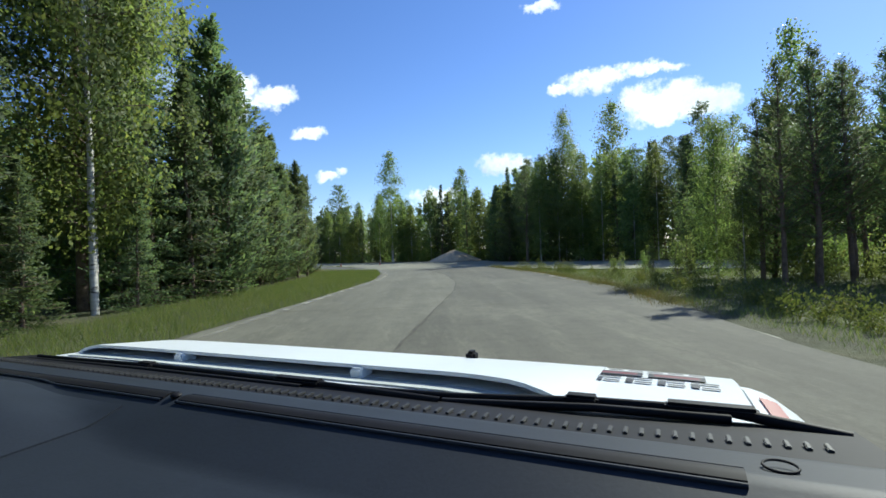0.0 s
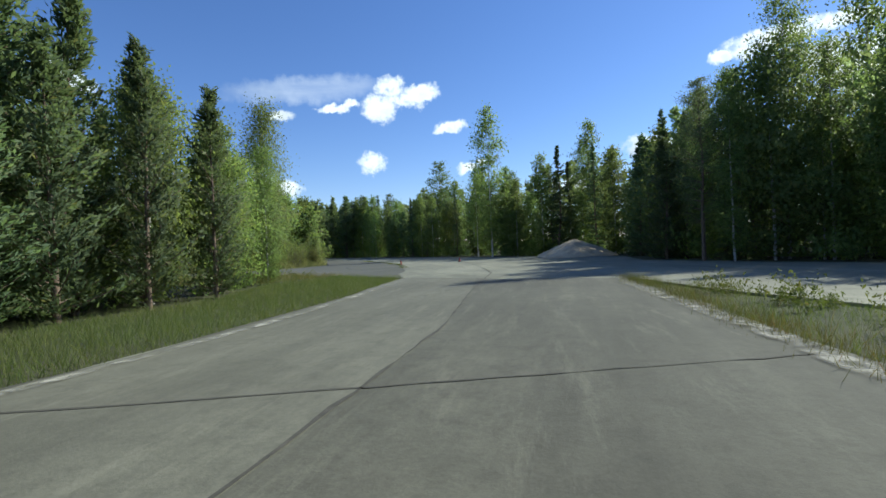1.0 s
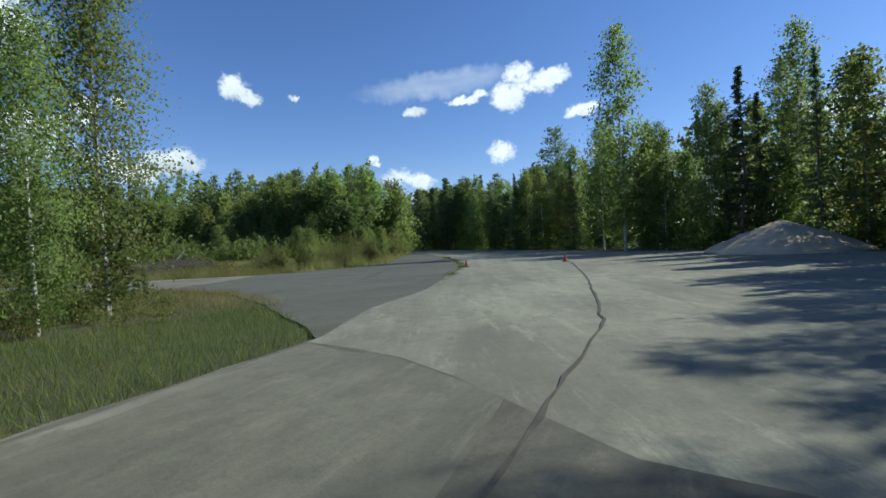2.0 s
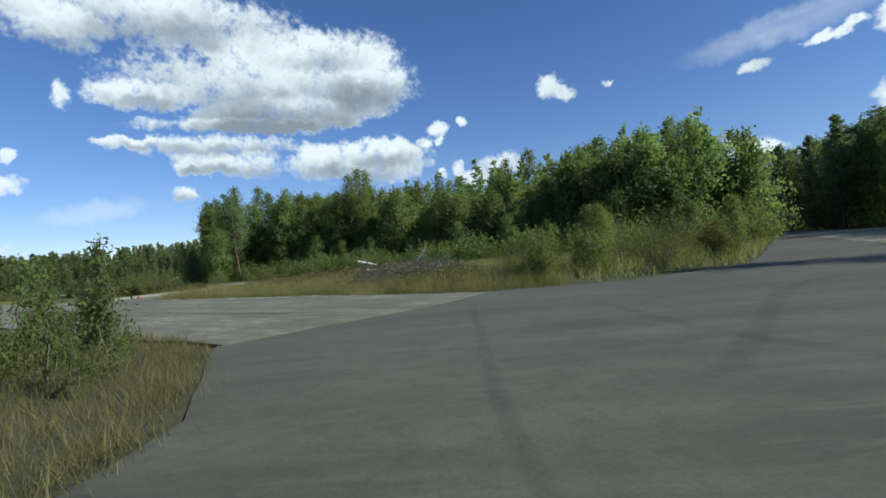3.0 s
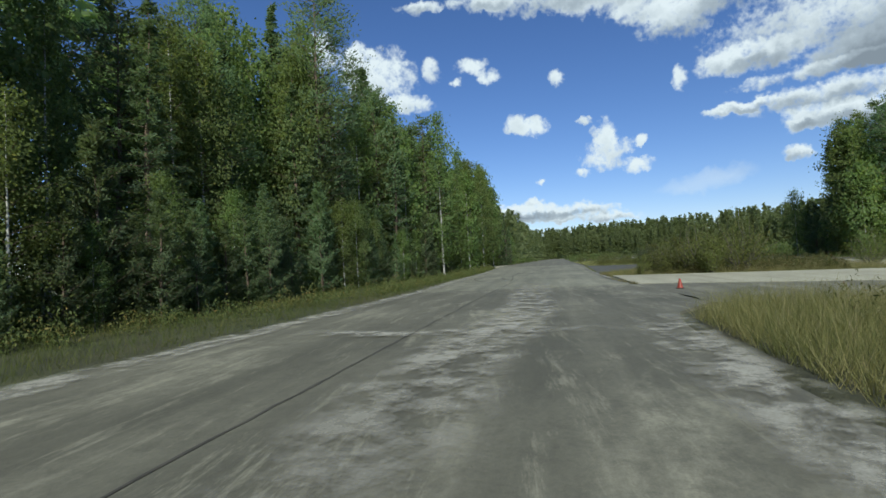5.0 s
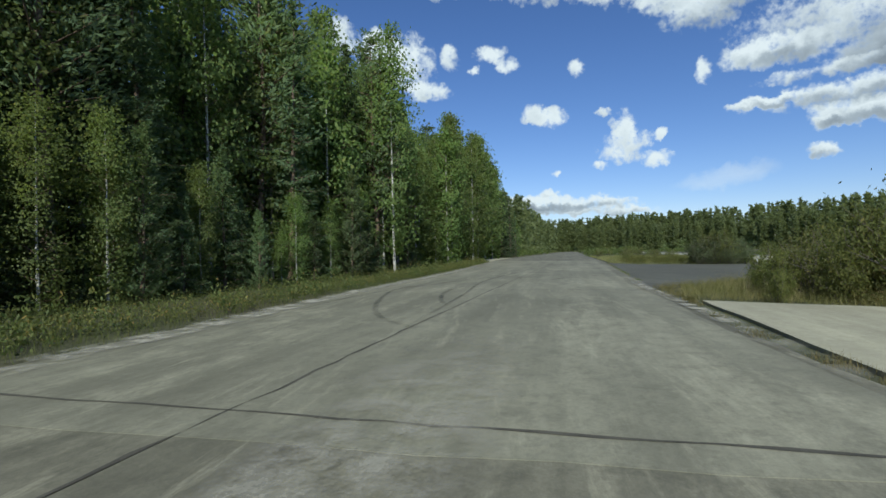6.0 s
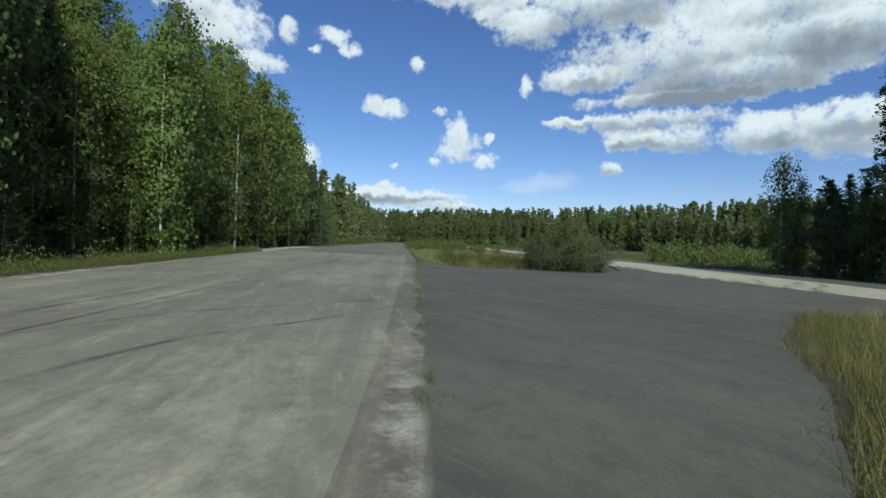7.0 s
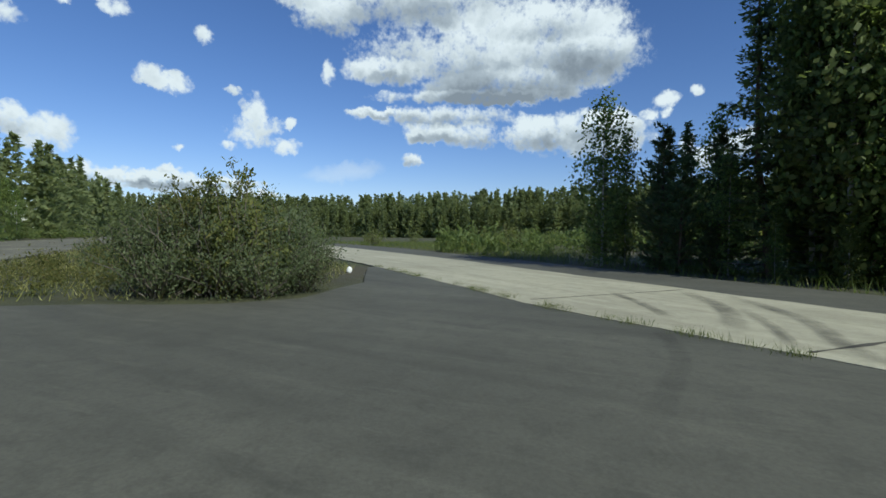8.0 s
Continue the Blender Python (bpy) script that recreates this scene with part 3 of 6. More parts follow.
jr = np.random.default_rng(11)
JOINTS = (
    (road_1, ((-1.15, -20), (-0.72, 5), (-0.3, 9), (0.3, 14.5), (0.45, 18.5), (0.1, 24.5), (-0.75, 30), (-1.7, 37.8), (-2.3, 39.9), (-3.9, 45), (-6.5, 52.1), (-11, 60), (-20, 69)), 0.055, 0.0245),
    (road_1, ((-6.9, 42.4), (-3.9, 44.8), (-0.4, 46.3), (5.2, 49)), 0.05, 0.0225),
    (road_1, ((-3.2, 20.0), (0.4, 21.5), (4.4, 23.2)), 0.045, 0.0245),
    (road_1, ((-4.0, 10.5), (4.5, 10.2)), 0.03, 0.0225),
    (road_1, ((-10.6, 49.5), (-5.6, 50.2), (4.9, 53)), 0.03, 0.0225),
    (road_2, ((-21.5, 42.1), (-27.8, 38.4), (-33.2, 35.3), (-45.2, 28.3), (-60, 20), (-90, 3.5), (-140, -24)), 0.05, 0.0225),
    (road_2, ((-48.2, 22.8), (-52.4, 29.8)), 0.05, 0.0225),
    (road_2, ((-58, 16.2), (-62.3, 23.9)), 0.04, 0.0225),
    (road_2, ((-28.2, 34.2), (-32.6, 40.4)), 0.04, 0.0225),
    (road_2, ((-69, 9.5), (-73.6, 17.6)), 0.04, 0.0225),
    (slab, ((-52.75, 30.3), (-53.05, 31.6), (-54.3, 45)), 0.05, 0.014),
    (road_3, ((-86.9, 25.0), (-89.1, 28.8)), 0.06, 0.014),
    (road_3, ((-83.0, 27.4), (-84.7, 30.9)), 0.08, 0.014),
    (road_3, ((-95, 20.9), (-97.2, 25.1)), 0.05, 0.014),
)
for owner, pts, w, z in JOINTS:
    v, f = ribbon(along(pts, 0.35, 0.012, jr), w * 0.65, z, jr, 0.35)
    part("joint", mesh_np("joint", v, [f]), mat_joint, owner)


# ---------------------------------------------------------------- trees
def birch_parts(seed, h, base, R, nb, per, leaf=0.17, lean=0.02):
    rng = np.random.default_rng(seed)
    zs = np.linspace(0, h, 9)
    px = np.cumsum(rng.normal(0, lean * h / 9, 9)) * 0.6
    py = np.cumsum(rng.normal(0, lean * h / 9, 9)) * 0.6
    px, py = px - px[0], py - py[0]
    spine = np.stack([px, py, zs], -1)
    r0 = 0.0056 * h + 0.012
    trunk, wood = tube(spine, r0 * (1 - 0.93 * np.linspace(0, 1, 9) ** 0.9), 7), []
    leaves = []
    for i in range(nb):
        t = (i + rng.random()) / nb
        z = h * (base + (0.985 - base) * t)
        x, y = np.interp(z, zs, px), np.interp(z, zs, py)
        az_ = i * 2.399 + rng.normal(0, 0.5)
        prof = max(0.12, math.sin(math.pi * (0.12 + 0.86 * t)) ** 0.75) * (1.0 if t > 0.12 else 0.75)
        L = R * h * prof * rng.uniform(0.65, 1.2)
        up = radians(rng.uniform(22, 50) + 18 * t)
        s = np.linspace(0, 1, 5)
        out = np.array([math.cos(az_), math.sin(az_)])
        bx = np.stack([x + out[0] * L * s * math.cos(up), y + out[1] * L * s * math.cos(up), z + L * math.sin(up) * s - 0.35 * L * s ** 2.4], -1)
        wood.append(tube(bx, (r0 * 0.22 * (1 - 0.6 * t)) * (1 - 0.85 * s) + 0.003, 3))
        n = int(per * (0.5 + prof * 0.8))
        q = rng.uniform(0.22, 1.04, n) ** 0.8
        c = np.stack([np.interp(q, s, bx[:, k]) for k in range(3)], -1)
        c += rng.normal(0, 1, (n, 3)) * (0.055 * R * h + 0.10) * np.array([1, 1, 0.8]) * (0.5 + q[:, None])
        c[:, 2] -= np.abs(rng.normal(0, 0.10 * L + 0.05, n))
        c[:, 2] = np.maximum(c[:, 2], 0.15)
        ax = rng.normal(0, 0.7, (n, 3)) + np.array([0, 0, -0.8])
        sc = rng.uniform(0.6, 1.35, n)
        leaves.append(cards(c, ax, leaf * 1.15 * sc, leaf * 0.8 * sc, rng))
    return trunk, join(leaves), join(wood)


def conifer_parts(seed, h, base, R, step, per, kind, leaf=0.26):
    """kind: pine (rising tufted limbs), tall_pine (bare stem, clumped crown) or spruce (drooping layers)."""
    rng = np.random.default_rng(seed)
    zs = np.linspace(0, h, 7)
    bend = np.cumsum(rng.normal(0, 0.006 * h, (7, 2)), axis=0)
    bend -= bend[0]
    r0 = 0.0095 * h + 0.02
    trunk, wood = tube(np.column_stack([bend, zs]), r0 * (1 - 0.95 * np.linspace(0, 1, 7)), 7), []
    leaves = []
    z = h * base
    while z < h * 0.985:
        t = (z - h * base) / (h * (1 - base))
        nb = rng.integers(4, 7)
        for j in range(nb):
            az_ = j * 2 * math.pi / nb + rng.uniform(0, 6.3)
            if kind == "tall_pine":
                prof = max(0.2, math.sin(math.pi * (0.18 + 0.8 * t)) ** 0.7)
            elif kind == "spruce":
                prof = (1 - t) ** 0.85 + 0.03
            else:
                prof = ((1 - t) ** 0.62) * (0.8 + 0.2 * min(1, t * 6)) + 0.04
            L = R * h * prof * rng.uniform(0.6, 1.18)
            up = radians({"spruce": rng.uniform(-26, -4) + 28 * t, "pine": rng.uniform(8, 34) + 20 * t, "tall_pine": rng.uniform(0, 35)}[kind])
            s = np.linspace(0, 1, 4)
            zz = z + rng.normal(0, step * 0.22)
            x0, y0 = np.interp(zz, zs, bend[:, 0]), np.interp(zz, zs, bend[:, 1])
            rise = L * math.sin(up) * s + (0.16 if kind != "tall_pine" else 0.1) * L * s ** 2
            bx = np.stack([x0 + math.cos(az_) * L * s * math.cos(up), y0 + math.sin(az_) * L * s * math.cos(up), zz + rise], -1)
            bx[:, 2] = np.maximum(bx[:, 2], 0.08)
            wood.append(tube(bx, r0 * 0.22 * (1 - 0.7 * t) * (1 - 0.85 * s) + 0.004, 3))
            n = max(5, int(per * (0.35 + prof)))
            q = rng.uniform(0.12, 1.03, n) if kind != "tall_pine" else 1.05 - np.abs(rng.normal(0, 0.3, n))
            q = np.clip(q, 0.08, 1.05)
            c = np.stack([np.interp(q, s, bx[:, k]) for k in range(3)], -1)
            side = np.array([-math.sin(az_), math.cos(az_), 0])
            fan = rng.normal(0, 1, n) * L * 0.17 * (1.25 - q)
            if kind == "tall_pine":
                c += rng.normal(0, 0.24 * L ** 0.5, (n, 3)) * np.array([1, 1, 0.55])
            else:
                c += side * fan[:, None] + rng.normal(0, 0.05, (n, 3)) * np.array([1, 1, 1.2])
            if kind == "spruce":
                c[:, 2] -= np.abs(rng.normal(0, 0.07, n))
            c[:, 2] = np.maximum(c[:, 2], 0.06)
            ahead = np.array([math.cos(az_), math.sin(az_), 0.0])
            ax = ahead * 0.9 + side * np.sign(fan)[:, None] * 0.5 + rng.normal(0, 0.5, (n, 3)) + np.array([0, 0, 0.55 if kind != "spruce" else -0.1])
            sc = rng.uniform(0.65, 1.3, n)
            leaves.append(cards(c, ax, leaf * sc, leaf * 0.30 * sc, rng))
        z += step * rng.uniform(0.75, 1.25) * (1.0 - 0.35 * t)
    return trunk, join(leaves), join(wood)


def bush_parts(seed, h, R, stems, per, leaf=0.11, spiky=0.3):
    rng = np.random.default_rng(seed)
    wood, leaves = [], []
    for i in range(stems):
        az_ = rng.uniform(0, 6.283)
        reach = R * math.sqrt(rng.random())
        top = h * rng.uniform(0.45, 1.0) * (1 - 0.45 * (reach / R) ** 2)
        s = np.linspace(0, 1, 5)
        foot = rng.uniform(0, 0.25) * R
        bx = np.stack([math.cos(az_) * (foot + (reach - foot) * s ** 1.2), math.sin(az_) * (foot + (reach - foot) * s ** 1.2), top * s], -1)
        bx[1:, :2] += rng.normal(0, 0.04 * h, (4, 2))
        wood.append(tube(bx, (0.006 * h + 0.004) * (1 - 0.8 * s), 4))
        n = per
        q = rng.uniform(0.12, 1.03, n) ** 0.75
        c = np.stack([np.interp(q, s, bx[:, k]) for k in range(3)], -1)
        c += rng.normal(0, 1, (n, 3)) * (0.06 * h + 0.03) * (1.25 - spiky * q[:, None])
        c[:, 2] = np.maximum(c[:, 2], 0.04)
        ax = rng.normal(0, 0.6, (n, 3)) + np.array([0, 0, 0.7])
        sc = rng.uniform(0.6, 1.3, n)
        leaves.append(cards(c, ax, leaf * 1.4 * sc, leaf * 0.55 * sc, rng))
    return join(wood), join(leaves), None


class Kind:
    """A kind of plant: builds one per variant at its first place and copies it after."""

    def __init__(self, name, label, category, group, wood_mat, leaf_mat, crown, maker, height, variants):
        self.args = (name, label, category, group, wood_mat, leaf_mat, crown)
        self.maker, self.height, self.variants, self.made = maker, height, variants, {}

    def put(self, x, y, h, rng, dense=1.0):
        name, label, category, group, wood_mat, leaf_mat, crown = self.args
        v = (int(rng.integers(self.variants)) % (2 if dense != 1.0 else 3), dense)
        s = h / self.height
        wide = s * rng.uniform(0.9, 1.15)
        m = pose(x, y, -0.05, 0, 0, rng.uniform(0, 360)) @ Matrix.Diagonal((wide, wide, s, 1))
        if v not in self.made:
            wood, leaves, limbs = self.maker(v[0], dense, dense ** -0.5)
            root = new(name)
            root.empty_display_size = 0.2
            part("trunk" if category == "tree" else "stem", smooth(mesh_np(name + "_trunk", wood[0], [wood[1]])), wood_mat, root)
            if limbs is not None:
                tagged(part("branchwork", mesh_np(name + "_branchwork", limbs[0], [limbs[1]]), mat_pine_bark, root, "thin brown branches"), kind="stuff")
            part(crown, crown_mesh(name + "_crown", leaves[0], leaves[1], self.height * 0.45, 2.0 if category == "bush" else 0.8), leaf_mat, root)
            tagged(root, label, category, group)
            root.matrix_basis = m
            self.made[v] = root
            return root
        ob = self.made[v]
        made = copy_thing(ob, Matrix.Identity(4))
        made.matrix_basis = m
        return made


tall_birch = Kind("birch_tree", "tall green birch with a thin white trunk", "tree", "roadside birches", mat_birch_bark, mat_birch_leaf, "crown",
                  lambda v, d, q: birch_parts(100 + v, 15, 0.06 + 0.06 * (v % 3), 0.175 + 0.015 * (v % 2), 64, int(82 * d), 0.165 * q), 15, 4)
young_birch = Kind("young_birch", "young birch in full green leaf", "tree", "young birches", mat_birch_bark, mat_birch_leaf, "crown",
                   lambda v, d, q: birch_parts(200 + v, 6, 0.05, 0.21, 42, int(70 * d), 0.105 * q), 6, 3)
young_pine = Kind("young_pine", "young dark green pine branched to the ground", "tree", "young pines", mat_pine_bark, mat_pine_leaf, "crown",
                  lambda v, d, q: conifer_parts(300 + v, 6, 0.03, 0.235, 0.36, int(34 * d), "pine", 0.24 * q), 6, 4)
tall_pine = Kind("pine_tree", "tall pine with a bare lower stem and clumped crown", "tree", "forest pines", mat_pine_bark, mat_pine_leaf, "crown",
                 lambda v, d, q: conifer_parts(400 + v, 15, 0.22 + 0.07 * (v % 3), 0.15, 0.58, int(36 * d), "tall_pine", 0.30 * q), 15, 4)
spruce = Kind("spruce_tree", "dark green spruce with drooping layered branches", "tree", "forest spruces", mat_pine_bark, mat_spruce_leaf, "crown",
              lambda v, d, q: conifer_parts(500 + v, 6, 0.02, 0.21, 0.28, int(28 * d), "spruce", 0.225 * q), 6, 4)
tall_spruce = Kind("spruce_tree", "tall dark green spruce with layered branches to the ground", "tree", "forest spruces", mat_pine_bark, mat_spruce_leaf, "crown",
                   lambda v, d, q: conifer_parts(520 + v, 15, 0.02, 0.14, 0.5, int(40 * d), "spruce", 0.29 * q), 15, 3)
willow = Kind("willow_bush", "dense green willow bush with upright shoots", "bush", "willow bushes", mat_twig, mat_willow_leaf, "foliage",
              lambda v, d, q: bush_parts(600 + v, 2.0, 1.25, 36, int(58 * d), 0.072 * q), 2.0, 3)
sapling = Kind("birch_sapling", "leafy birch sapling among tall weeds", "bush", "saplings", mat_twig, mat_birch_leaf, "foliage",
               lambda v, d, q: bush_parts(700 + v, 2.0, 0.26, 6, int(64 * d), 0.085 * q, 1.0), 2.0, 3)
near_birch = Kind("young_birch", "bushy young birch with hanging twigs of small leaves", "tree", "young birches", mat_birch_bark, mat_birch_leaf, "crown",
                  lambda v, d, q: birch_parts(800 + v, 6, 0.05, 0.21, 70, int(90 * d), 0.08 * q), 6, 1)

grey_willow = Kind("willow_bush", "dense dark grey green willow bush with upright shoots", "bush", "willow bushes", mat_twig, mat_grey_willow, "foliage",
                   lambda v, d, q: bush_parts(620 + v, 2.0, 1.25, 38, int(60 * d), 0.072 * q, 0.6), 2.0, 3)
bushy_birch = Kind("young_birch", "broad young birch leafy to the ground", "tree", "young birches", mat_birch_bark, mat_birch_leaf, "crown",
                   lambda v, d, q: birch_parts(850 + v, 6, 0.02, 0.30, 50, int(76 * d), 0.14 * q), 6, 2)
willow_shoots = Kind("willow_bush", "upright yellow green willow shoots at the paving edge", "bush", "willow bushes", mat_twig, mat_willow_leaf, "foliage",
                     lambda v, d, q: bush_parts(900 + v, 2.4, 0.8, 30, int(66 * d), 0.10 * q, 0.95), 2.4, 2)
wood_birch = Kind("birch_tree", "slender birch in dense green leaf down to the ground", "tree", "wood birches", mat_birch_bark, mat_birch_leaf, "crown",
                  lambda v, d, q: birch_parts(870 + v, 10, 0.02, 0.19, 62, int(78 * d), 0.15 * q), 10, 3)
road_pine = Kind("pine_tree", "slim dark pine with a bare stem and pointed crown", "tree", "roadside pines", mat_pine_bark, mat_pine_leaf, "crown",
                 lambda v, d, q: conifer_parts(880 + v, 7, 0.20 + 0.05 * v, 0.16, 0.38, int(21 * d), "pine", 0.17 * q), 7, 3)
rt = np.random.default_rng(21)
placed = []


def plant(kind, x, y, h, clear=0.5):
    a, b = np.array([x]), np.array([y])
    if paved(a, b)[0] or not off_track(a, b, 2.6)[0]:
        return
    if any((x - u) ** 2 + (y - w) ** 2 < clear * clear for u, w in placed):
        return
    placed.append((x, y))
    h = h * (1.09 if h > 4.5 else 1.0)
    gap = float(np.min(np.hypot(TRACK[:, 0] - x, TRACK[:, 1] - y)))
    kind.put(x, y, h, rt, 2.6 if gap < 16 else 1.0 if gap < 34 else 0.55)


# single trees that stand out of the skyline
KEY = ((tall_birch, -6.8, 65.2, 13.8), (tall_pine, 10.5, 58.0, 11.0), (tall_birch, 19.6, 54.5, 16.2), (tall_spruce, -0.2, 62.2, 9.2), (tall_birch, 2.7, 64.6, 11.4),
       (tall_pine, 20.7, 37.5, 11.0), (tall_birch, 22.7, 30.8, 13.8), (tall_pine, -18.6, 87, 13.0), (young_pine, -9.2, 24.2, 6.9), (young_pine, -8.2, 27.0, 5.9),
       (young_pine, -8.4, 22.0, 6.6), (tall_pine, -50.2, 12.4, 17.2), (tall_birch, -68.2, 5.2, 14.8), (spruce, -44.0, 17.9, 3.2), (tall_pine, -38.4, 7.7, 20.3),
       (tall_birch, -99.6, -20, 20.0), (tall_birch, -115.2, -27.5, 20.5), (tall_birch, -96.6, 38.4, 14.5), (tall_birch, -101.5, 42, 15.0),
       (young_birch, -98.7, 29.6, 6.6), (young_pine, -97, 31.4, 5.2))
for kind, x, y, h in KEY:
    plant(kind, x, y, h)


def belt(line, spread, count, picks, lift=0.0):
    """Trees along a line of the plan. picks: kind, lowest and highest, chance; spread: how deep behind the line (to its left)."""
    p = np.asarray(line, float)
    seg = np.linalg.norm(np.diff(p, axis=0), axis=1)
    cum = np.concatenate([[0], np.cumsum(seg)])
    chance = np.array([q[3] for q in picks], float)
    chance /= chance.sum()
    for _ in range(count):
        s = rt.uniform(0, cum[-1])
        i = min(np.searchsorted(cum, s, side="right") - 1, len(seg) - 1)
        d = (p[i + 1] - p[i]) / seg[i]
        n = np.array([-d[1], d[0]])
        back = rt.uniform(*spread)
        x, y = p[i] + d * (s - cum[i]) + n * back
        kind, lo, hi, _c = picks[rt.choice(len(picks), p=chance)]
        plant(kind, x, y, rt.uniform(lo, hi), 0.8)


def stand(line, tops, step, depth, picks, jitter=0.5, low=0.86, clear=0.7):
    """A closed row of trees along a line of the plan. tops: x in the plan and the height of the tree tops there."""
    rise = sorted(tops)
    xs, hs = [r[0] for r in rise], [r[1] for r in rise]
    pts = along(line, step)
    aside = unit(np.gradient(pts, axis=0))
    for (x, y), (dx, dy) in zip(pts, aside):
        back = rt.uniform(*depth)
        h = float(np.interp(x, xs, hs)) * rt.uniform(low, 1.0) / 1.09
        plant(picks[rt.integers(len(picks))], x - dy * back + rt.normal(0, jitter), y + dx * back + rt.normal(0, jitter), h, clear)


# forest south of the runway
SOUTH = ((-130, -36), (-118, -28), (-103, -17.5), (-88, -7), (-79, -1.5), (-66, 6.2), (-58, 10), (-45, 17), (-33, 25), (-27, 29))
SOUTH_R = tuple(reversed(SOUTH))
belt(SOUTH_R, (-0.6, 2.4), 105, ((spruce, 1.4, 5.0, 5), (young_pine, 1.2, 4.6, 6), (young_birch, 2, 5, 3)))
belt(SOUTH_R, (1.2, 4.5), 72, ((tall_birch, 12, 17, 6), (tall_spruce, 8, 15, 5), (tall_pine, 13, 18, 1)))
front = along(((-26.5, 29.6), (-33, 25.6), (-45, 17.6), (-58, 10.4), (-66, 6.4)), 1.25)
for x, y in front:
    pick = (young_pine, spruce, young_pine, young_birch)[rt.integers(4)]
    plant(pick, x + rt.normal(0, 0.35), y + rt.normal(0, 0.35), rt.uniform(2.2, 5.2), 0.4)
for x, y in along(((-24.5, 31.2), (-33, 26.2), (-45, 18.2)), 0.9):
    plant(young_pine, x + rt.normal(0, 0.4), y + rt.normal(0, 0.4), rt.uniform(2.0, 4.4), 0.5)
SOUTH_TOPS = ((-119, 17), (-112, 20), (-104, 19), (-98, 18), (-91, 16.5), (-82, 14.5), (-74, 13.5), (-68, 15.5), (-60, 15), (-53, 16.5), (-47, 15.5), (-43, 13), (-38, 11.8), (-34, 10.4), (-30, 9.2))
stand(SOUTH_R[1:], SOUTH_TOPS, 1.9, (1.6, 3.4), (tall_birch, wood_birch, tall_spruce, wood_birch, tall_birch), low=0.84)
stand(SOUTH_R[1:], SOUTH_TOPS, 2.3, (4.0, 6.5), (tall_birch, wood_birch, tall_pine), low=0.9)
stand(((-76, 0.2), (-88, -7), (-103, -17.5), (-118, -28)), SOUTH_TOPS, 1.7, (-0.4, 1.2), (wood_birch, tall_birch, wood_birch), low=0.72)
stand(((-118.5, -28.5), (-123, -28.5), (-128, -30.4), (-134, -33.6), (-142, -38)), ((-142, 8), (-134, 10), (-128, 14.5), (-123, 14.5), (-118, 16)), 1.3, (0.0, 2.6), (tall_spruce, wood_birch, tall_spruce), 0.5, 0.8)
stand(((-119, -29), (-121, -35), (-124, -42)), ((-124, 15), (-119, 17)), 1.5, (-1.0, 1.5), (wood_birch, tall_spruce))
belt(SOUTH_R, (4.5, 11), 46, ((tall_birch, 14, 19, 5), (tall_pine, 15, 20, 2), (tall_spruce, 12, 18, 4)))
# wood between the first road and the runway
WEST = ((-7.6, -12), (-7.6, 8), (-7.6, 22), (-8.0, 29), (-9.2, 33.5))
belt(WEST, (0.2, 2.5), 24, ((young_pine, 5.0, 7.6, 6), (spruce, 3, 6, 2), (young_birch, 4, 6, 2)))
belt(((-7.4, -14), (-7.6, 17.5)), (0.4, 4), 30, ((tall_birch, 12, 16, 5), (tall_pine, 11, 14, 3), (tall_spruce, 8, 13, 5)))
belt(((-10, 14), (-10.5, 33)), (1.5, 8), 22, ((young_birch, 4.5, 6.5, 5), (young_pine, 4.5, 7, 4), (spruce, 4, 6, 2)))
for kind, x, y, h in ((young_pine, -8.4, 17.4, 9.0), (tall_birch, -8.8, 14.4, 13.0), (tall_spruce, -9.6, 18.8, 10.5), (young_pine, -8.3, 19.8, 8.0), (tall_birch, -10.4, 16.2, 14.0), (spruce, -8.2, 15.6, 7.0),
                      (tall_birch, -8.6, 11.8, 14.5), (tall_pine, -9.8, 13.0, 13.0), (young_pine, -10.2, 21.4, 8.4), (spruce, -8.0, 12.8, 6.0)):
    plant(kind, x, y, h, 0.3)
for kind, x, y, h in ((young_birch, -8.6, 29.6, 5.4), (young_pine, -9.0, 26.0, 6.0), (bushy_birch, -9.8, 31.0, 5.2), (young_pine, -8.3, 24.9, 5.4), (bushy_birch, -9.2, 28.0, 5.6), (bushy_birch, -10.6, 29.0, 6.2), (young_pine, -9.4, 20.2, 7.0), (spruce, -8.6, 18.6, 6.4), (bushy_birch, -10.8, 25.0, 7.0),
                      (bushy_birch, -10.4, 32.6, 4.6), (young_pine, -8.1, 23.2, 4.8)):
    plant(kind, x, y, h, 0.3)
# forest beyond the cross road
NORTH = ((-62, 113), (-24, 80.5), (-14.9, 72.6), (-6.5, 64.4), (1, 61), (5.6, 55), (6.5, 47.5), (9.4, 43), (13.4, 38), (18, 32.8), (36, 15))
NORTH_R = tuple(reversed(NORTH))
belt(NORTH, (0.2, 3.0), 96, ((young_pine, 4, 7, 3), (tall_birch, 7, 9, 3), (bushy_birch, 4, 7, 4), (tall_spruce, 6, 8.8, 4), (tall_pine, 7.5, 9, 2)))
belt(NORTH, (3.0, 9), 52, ((tall_birch, 8, 10, 5), (tall_pine, 8.5, 10.5, 3), (tall_spruce, 7.5, 10.5, 4)))
